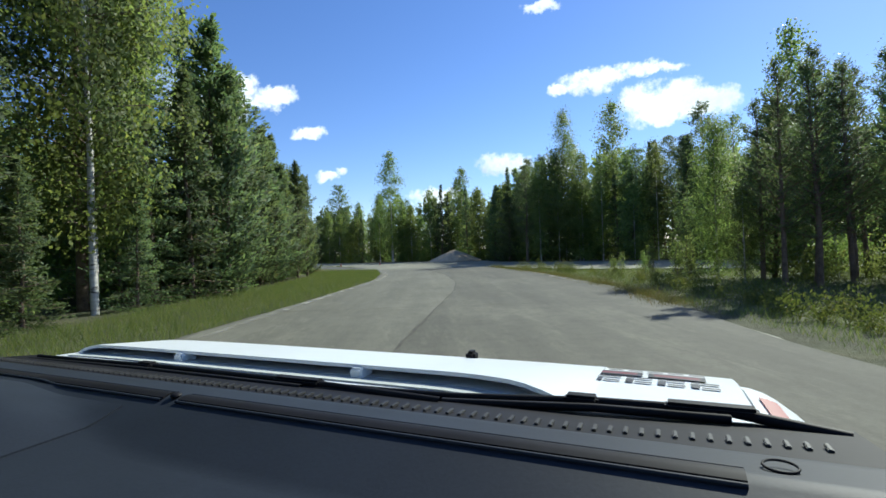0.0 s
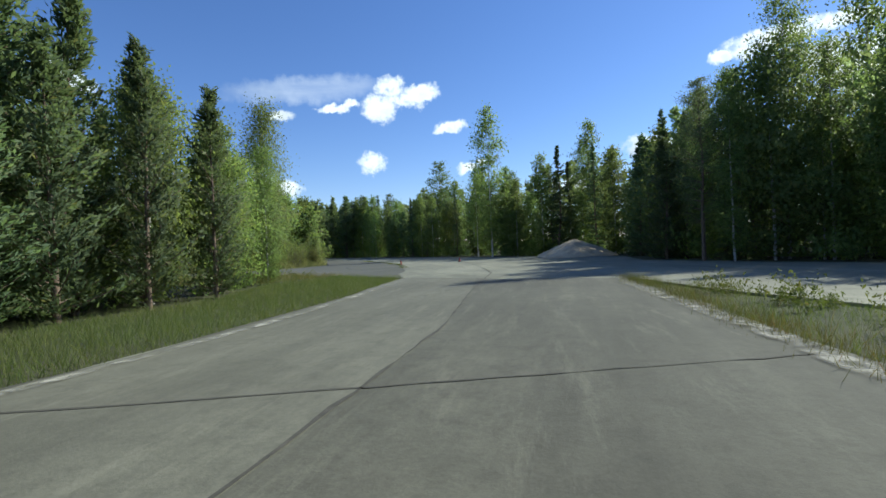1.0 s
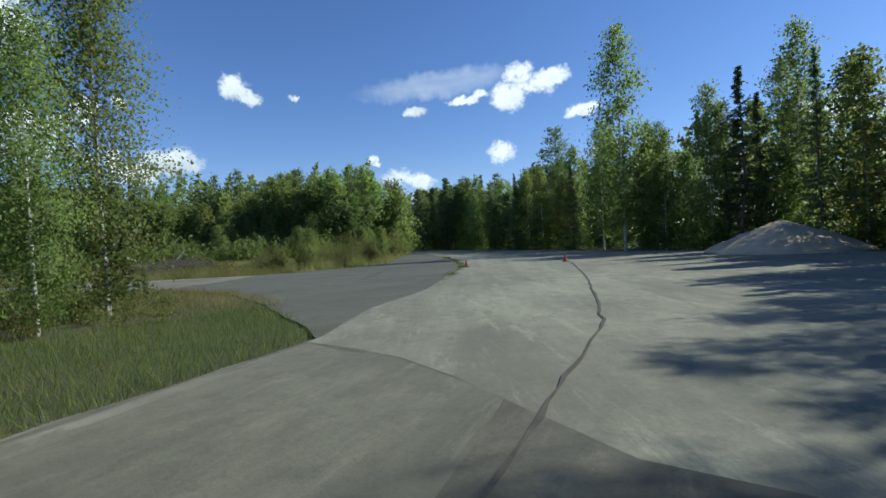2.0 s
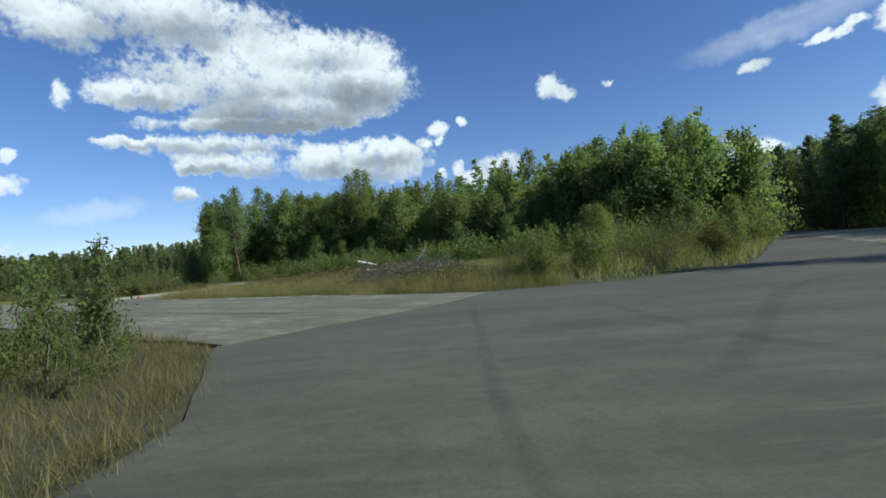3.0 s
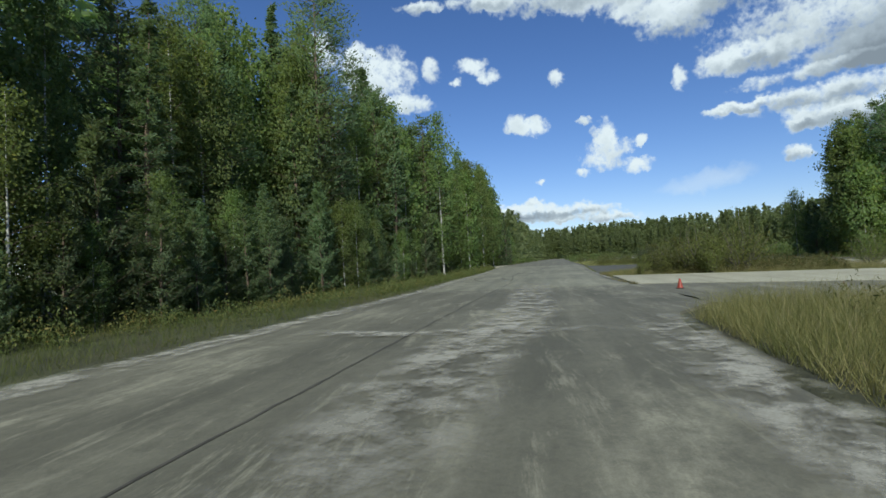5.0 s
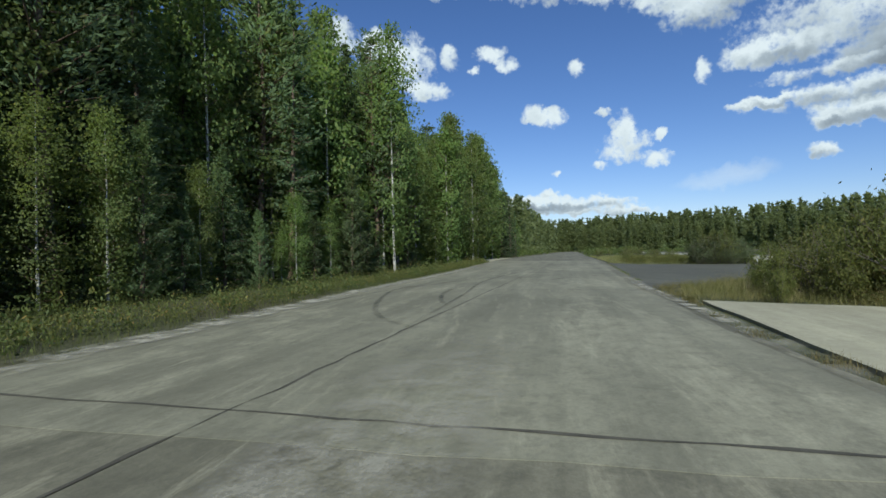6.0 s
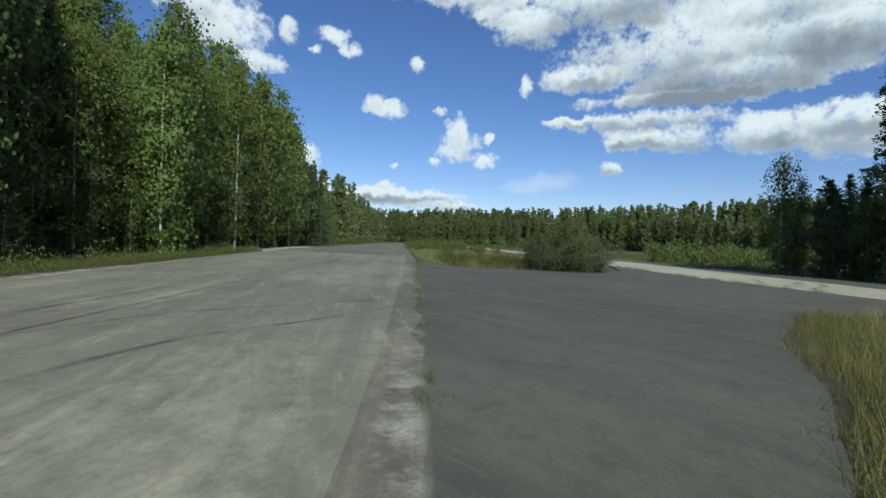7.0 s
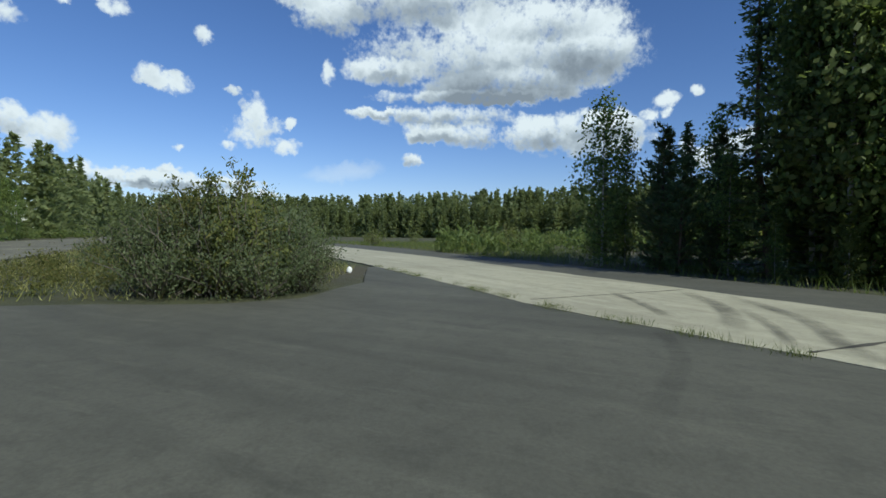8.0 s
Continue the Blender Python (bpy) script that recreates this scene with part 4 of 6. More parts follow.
for x, y, h, kind in ((7.6, 43.4, 8.0, tall_pine), (8.7, 42.6, 8.2, tall_birch), (9.4, 44.6, 8.8, tall_spruce), (10.4, 42.9, 8.8, bushy_birch), (11.2, 43.6, 12.6, tall_birch), (12.2, 41.8, 8.6, tall_birch), (13.2, 42.6, 8.8, tall_spruce),
                      (8.2, 46.0, 8.4, tall_birch), (10.2, 46.8, 9.4, tall_spruce), (12.6, 45.6, 10.2, tall_birch), (14.6, 40.6, 8.4, tall_birch), (15.6, 38.6, 8.4, tall_pine), (16.8, 37.6, 8.2, tall_birch), (18.4, 36.2, 8.4, tall_pine), (6.8, 49.6, 8.0, tall_spruce)):
    plant(kind, x, y, h, 0.3)
NORTH_TOPS = ((-51, 10), (-41, 11.2), (-32, 11), (-27, 9), (-22, 9.4), (-18, 8.8), (-14, 9.6), (-11, 9.4), (-7, 9.8), (-3, 9.4), (0, 9.2), (3, 10.4), (6, 9.0), (9, 9.0), (11, 8.4), (13, 9.6), (16, 8.8), (19, 9.4), (36, 9.5))
stand(NORTH, NORTH_TOPS, 1.5, (0.4, 1.8), (wood_birch, tall_spruce, wood_birch, young_pine, wood_birch), low=0.66)
stand(NORTH, NORTH_TOPS, 1.8, (2.4, 4.4), (wood_birch, tall_spruce, tall_pine), low=0.86)
# wood behind the log pile
ISLE = ((-34, 80), (-38, 72), (-46, 68.5), (-60, 60.5), (-75, 52.5), (-88, 45.5), (-95, 41.5))
ISLE_R = tuple(reversed(ISLE))
belt(ISLE_R, (-2.5, 1.5), 60, ((bushy_birch, 2.5, 5.0, 1),))
belt(ISLE_R, (0, 4), 84, ((bushy_birch, 5.5, 8.6, 5), (tall_birch, 7.5, 9.6, 2), (spruce, 5, 7, 1)))
belt(ISLE_R, (3, 10), 46, ((tall_birch, 9, 11, 6), (tall_pine, 9, 11, 1), (tall_spruce, 8, 10.5, 1)))
belt(((-98.5, 39.5), (-86, 47.0), (-74, 53.5)), (0, 5), 22, ((tall_birch, 11, 13.5, 6), (tall_spruce, 9, 12, 2)))
ISLE_TOPS = ((-96, 14.6), (-94, 14.6), (-88, 13.4), (-82, 12.4), (-78, 11.6), (-71, 11.0), (-66, 10.0), (-60, 9.0), (-55, 8.7), (-49, 9.2), (-45, 10.4), (-42, 10.6), (-39, 9.6), (-37, 7.6), (-34, 7.0))
stand(ISLE, ISLE_TOPS, 1.15, (-1.6, 0.4), (bushy_birch, wood_birch, bushy_birch), low=0.5)
stand(ISLE, ISLE_TOPS, 1.05, (-2.4, -0.4), (wood_birch, wood_birch, bushy_birch), low=0.8)
stand(ISLE, ISLE_TOPS, 1.3, (-5.0, -2.6), (wood_birch, wood_birch, tall_birch), low=0.92)
stand(((-94.6, 40.6), (-95.4, 36.8), (-93.4, 34.2), (-90.6, 35.4)), ((-97, 14.2), (-90, 12.6)), 1.0, (-0.6, 0.8), (wood_birch, tall_birch, tall_spruce), 0.4, 0.84, 0.5)
stand(((-94.4, 41.4), (-95.0, 37.0), (-93.2, 34.8), (-90.0, 36.0)), ((-97, 12.6), (-90, 11.6)), 0.8, (-0.8, 1.6), (bushy_birch, wood_birch), 0.5, 0.55, 0.5)
# dark trees by the pale road
for x, y, h, kind in ((-93.8, 33.6, 10.5, tall_spruce), (-92.9, 34.3, 12.0, tall_birch), (-91.9, 35.3, 11.5, tall_spruce), (-94.6, 35.4, 12.5, tall_birch), (-93.3, 36.6, 13.0, tall_pine), (-95.6, 37.0, 12.0, tall_spruce), (-91.0, 36.3, 12.5, tall_birch),
                      (-92.2, 38.2, 13.0, tall_spruce), (-94.9, 39.0, 13.0, tall_birch), (-90.2, 34.6, 4.0, young_birch), (-92.6, 33.0, 2.2, young_birch), (-94.8, 32.2, 2.0, young_pine), (-90.6, 33.6, 1.8, young_birch), (-90.4, 38.4, 12.0, tall_pine),
                      (-100.6, 30.3, 4.6, young_pine), (-97.8, 32.6, 5.4, spruce), (-95.8, 31.6, 4.4, young_pine), (-94.4, 32.6, 4.2, young_birch), (-99.4, 30.8, 5.4, young_birch), (-95.4, 32.8, 4.6, young_pine), (-96.4, 33.2, 5.5, young_birch),
                      (-99.6, 32.4, 5.0, young_pine)):
    plant(kind, x, y, h)
# between the first road and the cross road
for x, y, h, kind in ((8.83, 12.45, 5.6, road_pine), (9.55, 12.2, 5.3, road_pine), (10.1, 13.0, 5.9, road_pine), (10.75, 12.6, 5.4, road_pine), (11.4, 13.3, 5.7, road_pine), (11.7, 12.3, 5.3, road_pine),
                      (12.4, 13.0, 5.8, road_pine), (9.7, 14.6, 5.2, road_pine), (12.9, 14.6, 6.0, road_pine), (13.6, 13.2, 5.9, road_pine), (9.3, 16.3, 5.0, near_birch), (8.9, 14.2, 3.0, young_birch),
                      (10.6, 15.4, 5.2, young_pine), (12.0, 16.0, 5.0, road_pine), (13.4, 16.4, 6.4, young_birch), (14.6, 14.6, 7.4, tall_birch), (15.0, 12.2, 6.2, road_pine), (11.2, 10.2, 5.7, road_pine),
                      (12.8, 10.6, 5.8, road_pine), (14.2, 10.0, 6.0, road_pine), (12.0, 6.5, 6.5, road_pine), (9.8, 4.0, 7.5, tall_birch), (14.6, 7.8, 6.5, road_pine), (10.4, 7.6, 5.3, road_pine),
                      (7.6, 17.6, 1.5, sapling), (8.3, 16.9, 1.8, sapling), (6.9, 18.6, 1.2, sapling), (9.2, 18.0, 1.9, sapling), (7.2, 20.4, 1.3, sapling), (10.0, 19.6, 3.6, young_pine), (8.2, 19.6, 1.5, sapling)):
    plant(kind, x, y, h, 0.3)
# bushes
for x, y, h, kind in ((-87.0, 18.9, 2.4, grey_willow), (-87.8, 19.5, 2.3, grey_willow), (-86.7, 17.9, 2.2, grey_willow), (-88.3, 18.4, 2.5, grey_willow), (-87.6, 17.3, 2.3, grey_willow), (-88.9, 19.6, 2.2, grey_willow), (-89.4, 18.2, 2.3, grey_willow), (-88.6, 17.0, 2.0, grey_willow), (-89.9, 19.2, 2.0, grey_willow), (-86.9, 19.8, 1.7, grey_willow), (-88.0, 20.3, 1.4, grey_willow),
                      (-87.9, 18.0, 2.9, willow_shoots), (-87.1, 19.3, 2.8, willow_shoots), (-88.7, 17.6, 2.9, willow_shoots),
                      (-65.4, 28.4, 2.4, willow), (-64.6, 26.9, 1.6, willow), (-67.4, 28.6, 2.6, willow), (-63.4, 27.6, 1.9, willow), (-63.0, 29.4, 3.0, willow), (-66.4, 26.9, 2.0, willow), (-63.6, 31.4, 3.4, willow), (-70.5, 29.0, 1.7, willow), (-66.8, 30.6, 2.6, willow),
                      (-22.6, 51.6, 2.2, willow_shoots), (-22.3, 49.4, 1.9, willow_shoots), (-23.4, 48.9, 1.4, willow), (-24.2, 50.4, 1.8, willow), (-21.8, 54.0, 2.2, willow), (-24.4, 53.6, 2.6, bushy_birch), (-26.0, 56.0, 2.5, willow), (-22.4, 57.5, 2.2, willow_shoots), (-29.5, 57.2, 3.0, bushy_birch),
                      (-24.0, 60.5, 2.6, bushy_birch), (-27.5, 61.5, 2.8, willow), (-32.0, 60.0, 3.0, bushy_birch), (-28.5, 67.0, 3.0, willow), (-60.9, 27.2, 0.8, willow_shoots), (-61.4, 26.6, 0.9, willow_shoots), (-61.6, 30.6, 2.6, willow_shoots), (-62.2, 27.0, 1.3, willow_shoots), (-63.3, 26.4, 1.2, willow_shoots), (-61.8, 28.2, 1.5, willow_shoots), (-64.4, 26.3, 1.2, willow_shoots), (-62.8, 28.6, 2.3, willow_shoots), (-65.6, 26.5, 1.1, willow_shoots), (-67.0, 26.8, 1.4, willow_shoots),
                      (-16.4, 38.4, 1.7, sapling), (-17.2, 39.0, 1.1, sapling), (-19.2, 38.3, 2.5, sapling), (-19.6, 38.0, 2.2, sapling), (-18.9, 37.4, 2.2, sapling), (-20.4, 37.9, 1.8, sapling), (-15.6, 38.9, 1.2, sapling), (-19.5, 37.4, 2.2, sapling), (-21.8, 35.4, 1.8, sapling),
                      (-13.6, 37.0, 1.3, sapling), (-11.6, 36.2, 7.4, near_birch), (-10.4, 34.6, 5.2, near_birch), (-12.8, 34.2, 6.0, near_birch)):
    plant(kind, x, y, h, 0.3)
for _ in range(42):
    plant(willow, rt.uniform(-150, -96), rt.uniform(-26, 17), rt.uniform(1.0, 2.4), 1.5)
for _ in range(26):
    plant(willow, rt.uniform(-160, -103), rt.uniform(22, 60), rt.uniform(1.6, 3.2), 1.5)
for _ in range(16):
    plant(willow, rt.uniform(-84, -66), rt.uniform(31, 42), rt.uniform(1.2, 2.4), 1.2)


def woods(name, spots, label, seed, wide=0.21, mixing=(0.3, 0.3, 0.2, 0.2), d=0.8):
    """Many far trees in one mesh: nobody could count them."""
    rng = np.random.default_rng(seed)
    kinds = [birch_parts(seed + 1, 12, 0.02, wide, 20, int(26 * d), 0.5 * d ** -0.5), birch_parts(seed + 2, 12, 0.02, wide * 0.9, 20, int(26 * d), 0.5 * d ** -0.5),
             conifer_parts(seed + 3, 12, 0.03, wide * 0.9, 0.95, int(11 * d), "pine", 0.70 * d ** -0.5), conifer_parts(seed + 4, 12, 0.01, wide * 0.9, 0.9, int(11 * d), "spruce", 0.70 * d ** -0.5)]
    vs, fs, k = [], [], 0
    for x, y, h in spots:
        wood, leaves, _w = kinds[rng.choice(4, p=mixing)]
        a = rng.uniform(0, 6.283)
        rot = np.array([[math.cos(a), -math.sin(a), 0], [math.sin(a), math.cos(a), 0], [0, 0, 1]])
        s = h / 12
        for v, f in ((leaves, wood) if d > 0.6 else (leaves,)):
            vs.append((v @ rot.T) * np.array([s, s, s]) + np.array([x, y, -0.05]))
            fs.append(f + k)
            k += len(v)
    # every woods mesh takes the leaf colour with the haze mixed in
    ob = part(name, mesh_np(name, np.concatenate(vs), [np.concatenate(fs)]), mat_hazed_leaf)
    return tagged(ob, label, "woods", kind="stuff")


rw = np.random.default_rng(31)


def deep(line, lo, hi, count, h0, h1):
    p = np.asarray(line, float)
    share = np.linalg.norm(np.diff(p, axis=0), axis=1)
    share = share / share.sum()
    out = []
    while len(out) < count:
        i = rw.choice(len(p) - 1, p=share)
        d = unit(p[i + 1] - p[i])
        q = p[i] + (p[i + 1] - p[i]) * rw.random() + np.array([-d[1], d[0]]) * rw.uniform(lo, hi)
        if not paved(q[:1], q[1:])[0] and off_track(q[:1], q[1:], 6)[0]:
            out.append((q[0], q[1], rw.uniform(h0, h1)))
    return out


def scrub(name, spots, mat, label, seed, leaf=0.20, per=10, stems=13):
    """Low undergrowth, too tangled to count."""
    rng = np.random.default_rng(seed)
    kinds = [bush_parts(seed + k, 1.6, 1.1, stems, per, leaf)[1] for k in range(4)]
    vs, fs, k = [], [], 0
    for x, y, h in spots:
        if paved(np.array([x]), np.array([y]))[0] or not off_track(np.array([x]), np.array([y]), 4)[0]:
            continue
        v, f = kinds[rng.integers(4)]
        a = rng.uniform(0, 6.283)
        rot = np.array([[math.cos(a), -math.sin(a), 0], [math.sin(a), math.cos(a), 0], [0, 0, 1]])
        vs.append((v @ rot.T) * np.array([1, 1, 1]) * (h / 1.6) + np.array([x, y, -0.05]))
        fs.append(f + k)
        k += len(v)
    return tagged(part(name, mesh_np(name, np.concatenate(vs), [np.concatenate(fs)]), mat), label, "undergrowth", kind="stuff")


woods("forest", deep(SOUTH_R, 7, 26, 140, 13, 18), "deep mixed forest of birch, pine and spruce", 41)
woods("forest", deep(NORTH, 6, 26, 150, 8, 10.5), "deep mixed forest behind the cross road", 42)
woods("forest", deep(((-6, 66), (9, 47), (20, 33), (60, -6)), 4, 34, 110, 8.5, 11), "mixed forest east of the roads", 46)
woods("forest", deep(ISLE_R, 6, 24, 110, 9, 13), "dense green birch wood", 43)
woods("forest", deep(((-10.5, -20), (-11.5, 30)), 2, 16, 60, 5, 9), "thick young wood beside the road", 44)
FAR = ((-130, -40), (-200, -82), (-330, -150), (-330, -40), (-270, 70), (-220, 130), (-150, 160), (-90, 180))
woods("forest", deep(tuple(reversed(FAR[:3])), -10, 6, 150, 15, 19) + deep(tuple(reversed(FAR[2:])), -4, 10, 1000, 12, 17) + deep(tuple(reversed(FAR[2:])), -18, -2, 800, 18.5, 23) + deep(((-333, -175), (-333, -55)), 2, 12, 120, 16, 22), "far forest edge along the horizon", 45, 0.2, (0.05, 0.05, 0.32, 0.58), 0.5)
scrub("undergrowth", deep(SOUTH_R, 0.5, 8, 260, 0.8, 2.6), mat_birch_leaf, "leafy undergrowth at the forest edge", 61, 0.13, 15, 13)
scrub("undergrowth", deep(NORTH, 0.3, 7, 360, 0.8, 2.8), mat_birch_leaf, "leafy undergrowth along the cross road", 62, 0.13, 15, 13)
scrub("undergrowth", deep(ISLE_R, -6, 2, 480, 1.2, 3.6), mat_birch_leaf, "bright green scrub before the birch wood", 63, 0.11, 24, 13)
scrub("undergrowth", deep(((-9, -16), (-9, 31)), 0.2, 6, 130, 0.6, 2.2), mat_birch_leaf, "undergrowth beneath the young pines", 64, 0.12, 18, 13)
scrub("undergrowth", [(rw.uniform(10.5, 16), rw.uniform(8, 17.5), rw.uniform(0.5, 1.6)) for _ in range(90)], mat_birch_leaf, "low undergrowth between the roadside pines", 71, 0.09, 24, 13)
scrub("undergrowth", deep(tuple(reversed(FAR[2:])), -14, 6, 420, 3.5, 8.0), mat_hazed_leaf, "scrub before the far forest", 65, 0.2, 16)
scrub("undergrowth", deep(tuple(reversed(FAR[:3])), -3, 6, 160, 1.2, 3.6), mat_birch_leaf, "leafy scrub where the runway narrows", 75, 0.11, 22, 13)
scrub("undergrowth", [(rw.uniform(-175, -104), rw.uniform(20, 70), rw.uniform(0.9, 2.6)) for _ in range(260)] + [(rw.uniform(-230, -120), rw.uniform(-70, -8), rw.uniform(0.8, 2.2)) for _ in range(220)],
      mat_birch_leaf, "green birch and willow scrub on the open heath", 66, 0.24)


# ---------------------------------------------------------------- grass
def grass(name, poly, count, h0, h1, mat, label, seed, width=0.0035, clump=0.35, lean=0.42, gap=1.1):
    rng = np.random.default_rng(seed)
    p = np.asarray(poly, float)
    lo, hi = p.min(0), p.max(0)
    c = rng.uniform(lo, hi, (int(count * 0.9), 2))
    tufts = c[rng.integers(len(c), size=count * 4)] + rng.normal(0, clump, (count * 4, 2))
    ok = inside(tufts[:, 0], tufts[:, 1], p) & ~paved(tufts[:, 0], tufts[:, 1])
    tufts = tufts[ok][:count]
    tufts = tufts[off_track(tufts[:, 0], tufts[:, 1], gap)]
    n = len(tufts)
    h = rng.uniform(h0, h1, n) * rng.uniform(0.6, 1.0, n)
    a = rng.uniform(0, 6.283, n)
    side = np.stack([np.cos(a), np.sin(a), np.zeros(n)], -1) * (width * rng.uniform(0.6, 1.4, n))[:, None]
    tip = np.stack([rng.normal(0, lean, n) * h, rng.normal(0, lean, n) * h, h], -1)
    foot = np.column_stack([tufts, np.full(n, -0.05)])
    v = np.stack([foot - side, foot + side, foot + tip], 1).reshape(-1, 3)
    faces = [np.arange(3 * n).reshape(n, 3)]
    ob = part(name, mesh_np(name, v, faces), mat)
    return tagged(ob, label, "grass", kind="stuff")


grass("grass", ((-20.5, 49), (-21.6, 47.3), (-34, 40.2), (-43.5, 34.9), (-46, 35), (-48, 40), (-50, 46), (-36, 52), (-26, 54)), 185000, 0.18, 0.78, mat_grass_tall, "tall yellowing grass beside the runway", 51)
grass("grass", ((-7.7, -10), (-4.1, -10), (-3.5, 14), (-3.1, 22), (-3.6, 28), (-5.1, 36.2), (-9.3, 38.3), (-10, 34), (-8, 29), (-7.6, 20)), 90000, 0.08, 0.32, mat_grass_green, "short green verge grass along the concrete road", 52)
grass("grass", ((3.9, -6), (4.9, 14), (4.6, 22), (3.3, 33.8), (5.4, 28.6), (7, 25.6), (16, 17.5), (14, -6)), 60000, 0.06, 0.30, mat_grass_green, "thin green weeds and grass on dry ground", 53)
mat_straw = leaf_material("dry straw", (0.30, 0.25, 0.12), (0.46, 0.40, 0.22), (0.5, 0.42, 0.25), 0.3, 0.7, 0.2)
grass("straw", ((-22, 48.6), (-23, 46.9), (-34, 40.9), (-43.5, 35.6), (-46, 36), (-48, 40), (-50, 46), (-36, 52), (-26, 54)), 20000, 0.35, 0.85, mat_straw, "pale dry stalks standing in the grass", 151, 0.003, 0.2)
grass("straw", ((-61.4, 26.4), (-64.5, 25), (-74, 26.6), (-76, 30), (-72, 34), (-63, 38)), 7000, 0.4, 0.85, mat_straw, "pale dry stalks among willows", 152, 0.003, 0.2, gap=1.6)
grass("weeds", ((-9.5, 38.2), (-14, 40.2), (-18.4, 39.8), (-24.2, 36), (-31, 31.5), (-27, 28), (-18, 33), (-11, 35)), 40000, 0.10, 0.36, mat_grass_tall, "green and yellow grass among weeds", 54, 0.0035, clump=0.3)
scrub("weeds", [(x, y, h) for x, y, h in zip(rw.uniform(-27, -8.5, 330), rw.uniform(29, 40.5, 330), rw.uniform(0.25, 0.75, 330)) if inside(np.array([x]), np.array([y]), ((-8.8, 37.6), (-14, 40.2), (-18.4, 39.8), (-24.2, 36), (-28, 32), (-27, 28), (-18, 33), (-10, 34)))[0]],
      mat_weed, "leafy green and rust coloured weeds", 67, 0.12, 30, 12)
scrub("weeds", [(x, y, h) for x, y, h in zip(rw.uniform(-50, -21, 800), rw.uniform(34, 53, 800), rw.uniform(0.25, 0.8, 800)) if inside(np.array([x]), np.array([y]), ((-21.4, 49), (-22.4, 47.4), (-34, 40.9), (-43.5, 35.6), (-46.5, 36), (-50, 46), (-36, 52)))[0]],
      mat_weed, "green and rust coloured weeds in the high grass", 69, 0.12, 16, 9)
scrub("weeds", [(x, y, h) for x, y, h in zip(rw.uniform(-52, -31, 420), rw.uniform(40, 53, 420), rw.uniform(0.6, 1.25, 420)) if inside(np.array([x]), np.array([y]), ((-31, 46.5), (-47, 39.5), (-50, 46), (-48, 50), (-34, 52)))[0]],
      mat_grass_tall, "high yellow green weeds on the field", 72, 0.12, 20, 10)
scrub("weeds", [(x - 0.5 * back, y - 0.85 * back, rw.uniform(0.3, 0.95)) for x, y, back in
                [(*p, rw.uniform(0.2, 2.6)) for p in along(((-27, 29.5), (-48, 21.6), (-57.6, 15.6), (-70.4, 7.8), (-101, -13.0)), 0.33)]], mat_weed, "low bushes and weeds on the forest verge", 73, 0.11, 20, 11)
scrub("weeds", [(rw.uniform(-31.5, -25.5), rw.uniform(44.6, 46.9), rw.uniform(0.5, 0.95)) for _ in range(60)] + [(rw.uniform(-28, -24), rw.uniform(46.5, 50.5), rw.uniform(0.5, 1.1)) for _ in range(50)],
      mat_weed, "green weeds growing round the brush pile", 74, 0.10, 18, 10)
scrub("weeds", [(x, y, h) for x, y, h in zip(rw.uniform(-100, -85.6, 260), rw.uniform(9, 19, 260), rw.uniform(0.4, 1.0, 260)) if inside(np.array([x]), np.array([y]), ((-85.6, 13.0), (-86.4, 17.0), (-90, 18.5), (-99, 17.5), (-99, 6), (-88, 11.2)))[0]],
      mat_willow_leaf, "green weeds and young willow on the island", 76, 0.10, 18, 10)
scrub("weeds", [(x, y, h) for x, y, h in zip(rw.uniform(-76, -60, 900), rw.uniform(24, 36, 900), rw.uniform(0.3, 0.95, 900)) if inside(np.array([x]), np.array([y]), ((-60.8, 26), (-64.5, 24.6), (-68, 25.4), (-74, 26.4), (-76, 30), (-72, 34), (-63, 36)))[0]],
      mat_weed, "leafy weeds among dry grass", 68, 0.13, 18, 9)
scrub("weeds", [(float(np.interp(y, (-6, 9, 14.4, 22, 27, 33.6), (4.3, 4.7, 5.2, 5.0, 4.6, 3.9)) + abs(rw.normal(0, 0.8))), y, rw.uniform(0.2, 0.75)) for y in rw.uniform(-6, 33.6, 420)],
      mat_grass_green, "low bright green weeds along the road edge", 70, 0.12, 22, 10)
grass("grass", ((-31, 31.6), (-48, 22.3), (-57.6, 16.1), (-70.4, 8.2), (-101, -12.7), (-103, -17), (-79, -2), (-66, 5.5), (-58, 9.5), (-45, 16.5), (-27, 28.5)), 120000, 0.10, 0.48, mat_grass_green, "rough verge grass in front of the forest", 55)
grass("grass", ((-60.6, 25.6), (-61.5, 25), (-64.5, 24.0), (-68, 25), (-74.4, 26), (-76.4, 30), (-72, 34), (-63, 39), (-61.6, 32)), 70000, 0.10, 0.46, mat_grass_tall, "tall dry grass around the willows", 56, gap=0.75)
grass("grass", ((-85.4, 13.5), (-86.4, 18.7), (-89.8, 20.3), (-95, 19.8), (-116, 9.3), (-135, -1), (-127, -12.7), (-87.4, 10.8)), 22000, 0.12, 0.38, mat_grass_tall, "yellow green grass on the island between the roads", 57, 0.012)
grass("grass", ((-84.5, 35), (-91.5, 31.6), (-104, 26), (-121, 18.2), (-150, 2), (-160, 30), (-100, 34), (-84, 39)), 16000, 0.2, 0.7, mat_grass_green, "rough grass beyond the pale road", 58, 0.014)
grass("grass", ((-20.4, 50), (-19.6, 55), (-21.6, 58.6), (-35, 79), (-40, 70), (-50, 60), (-50, 47), (-30, 53)), 22000, 0.3, 0.9, mat_grass_tall, "high grass in front of the birch wood", 59, 0.012)


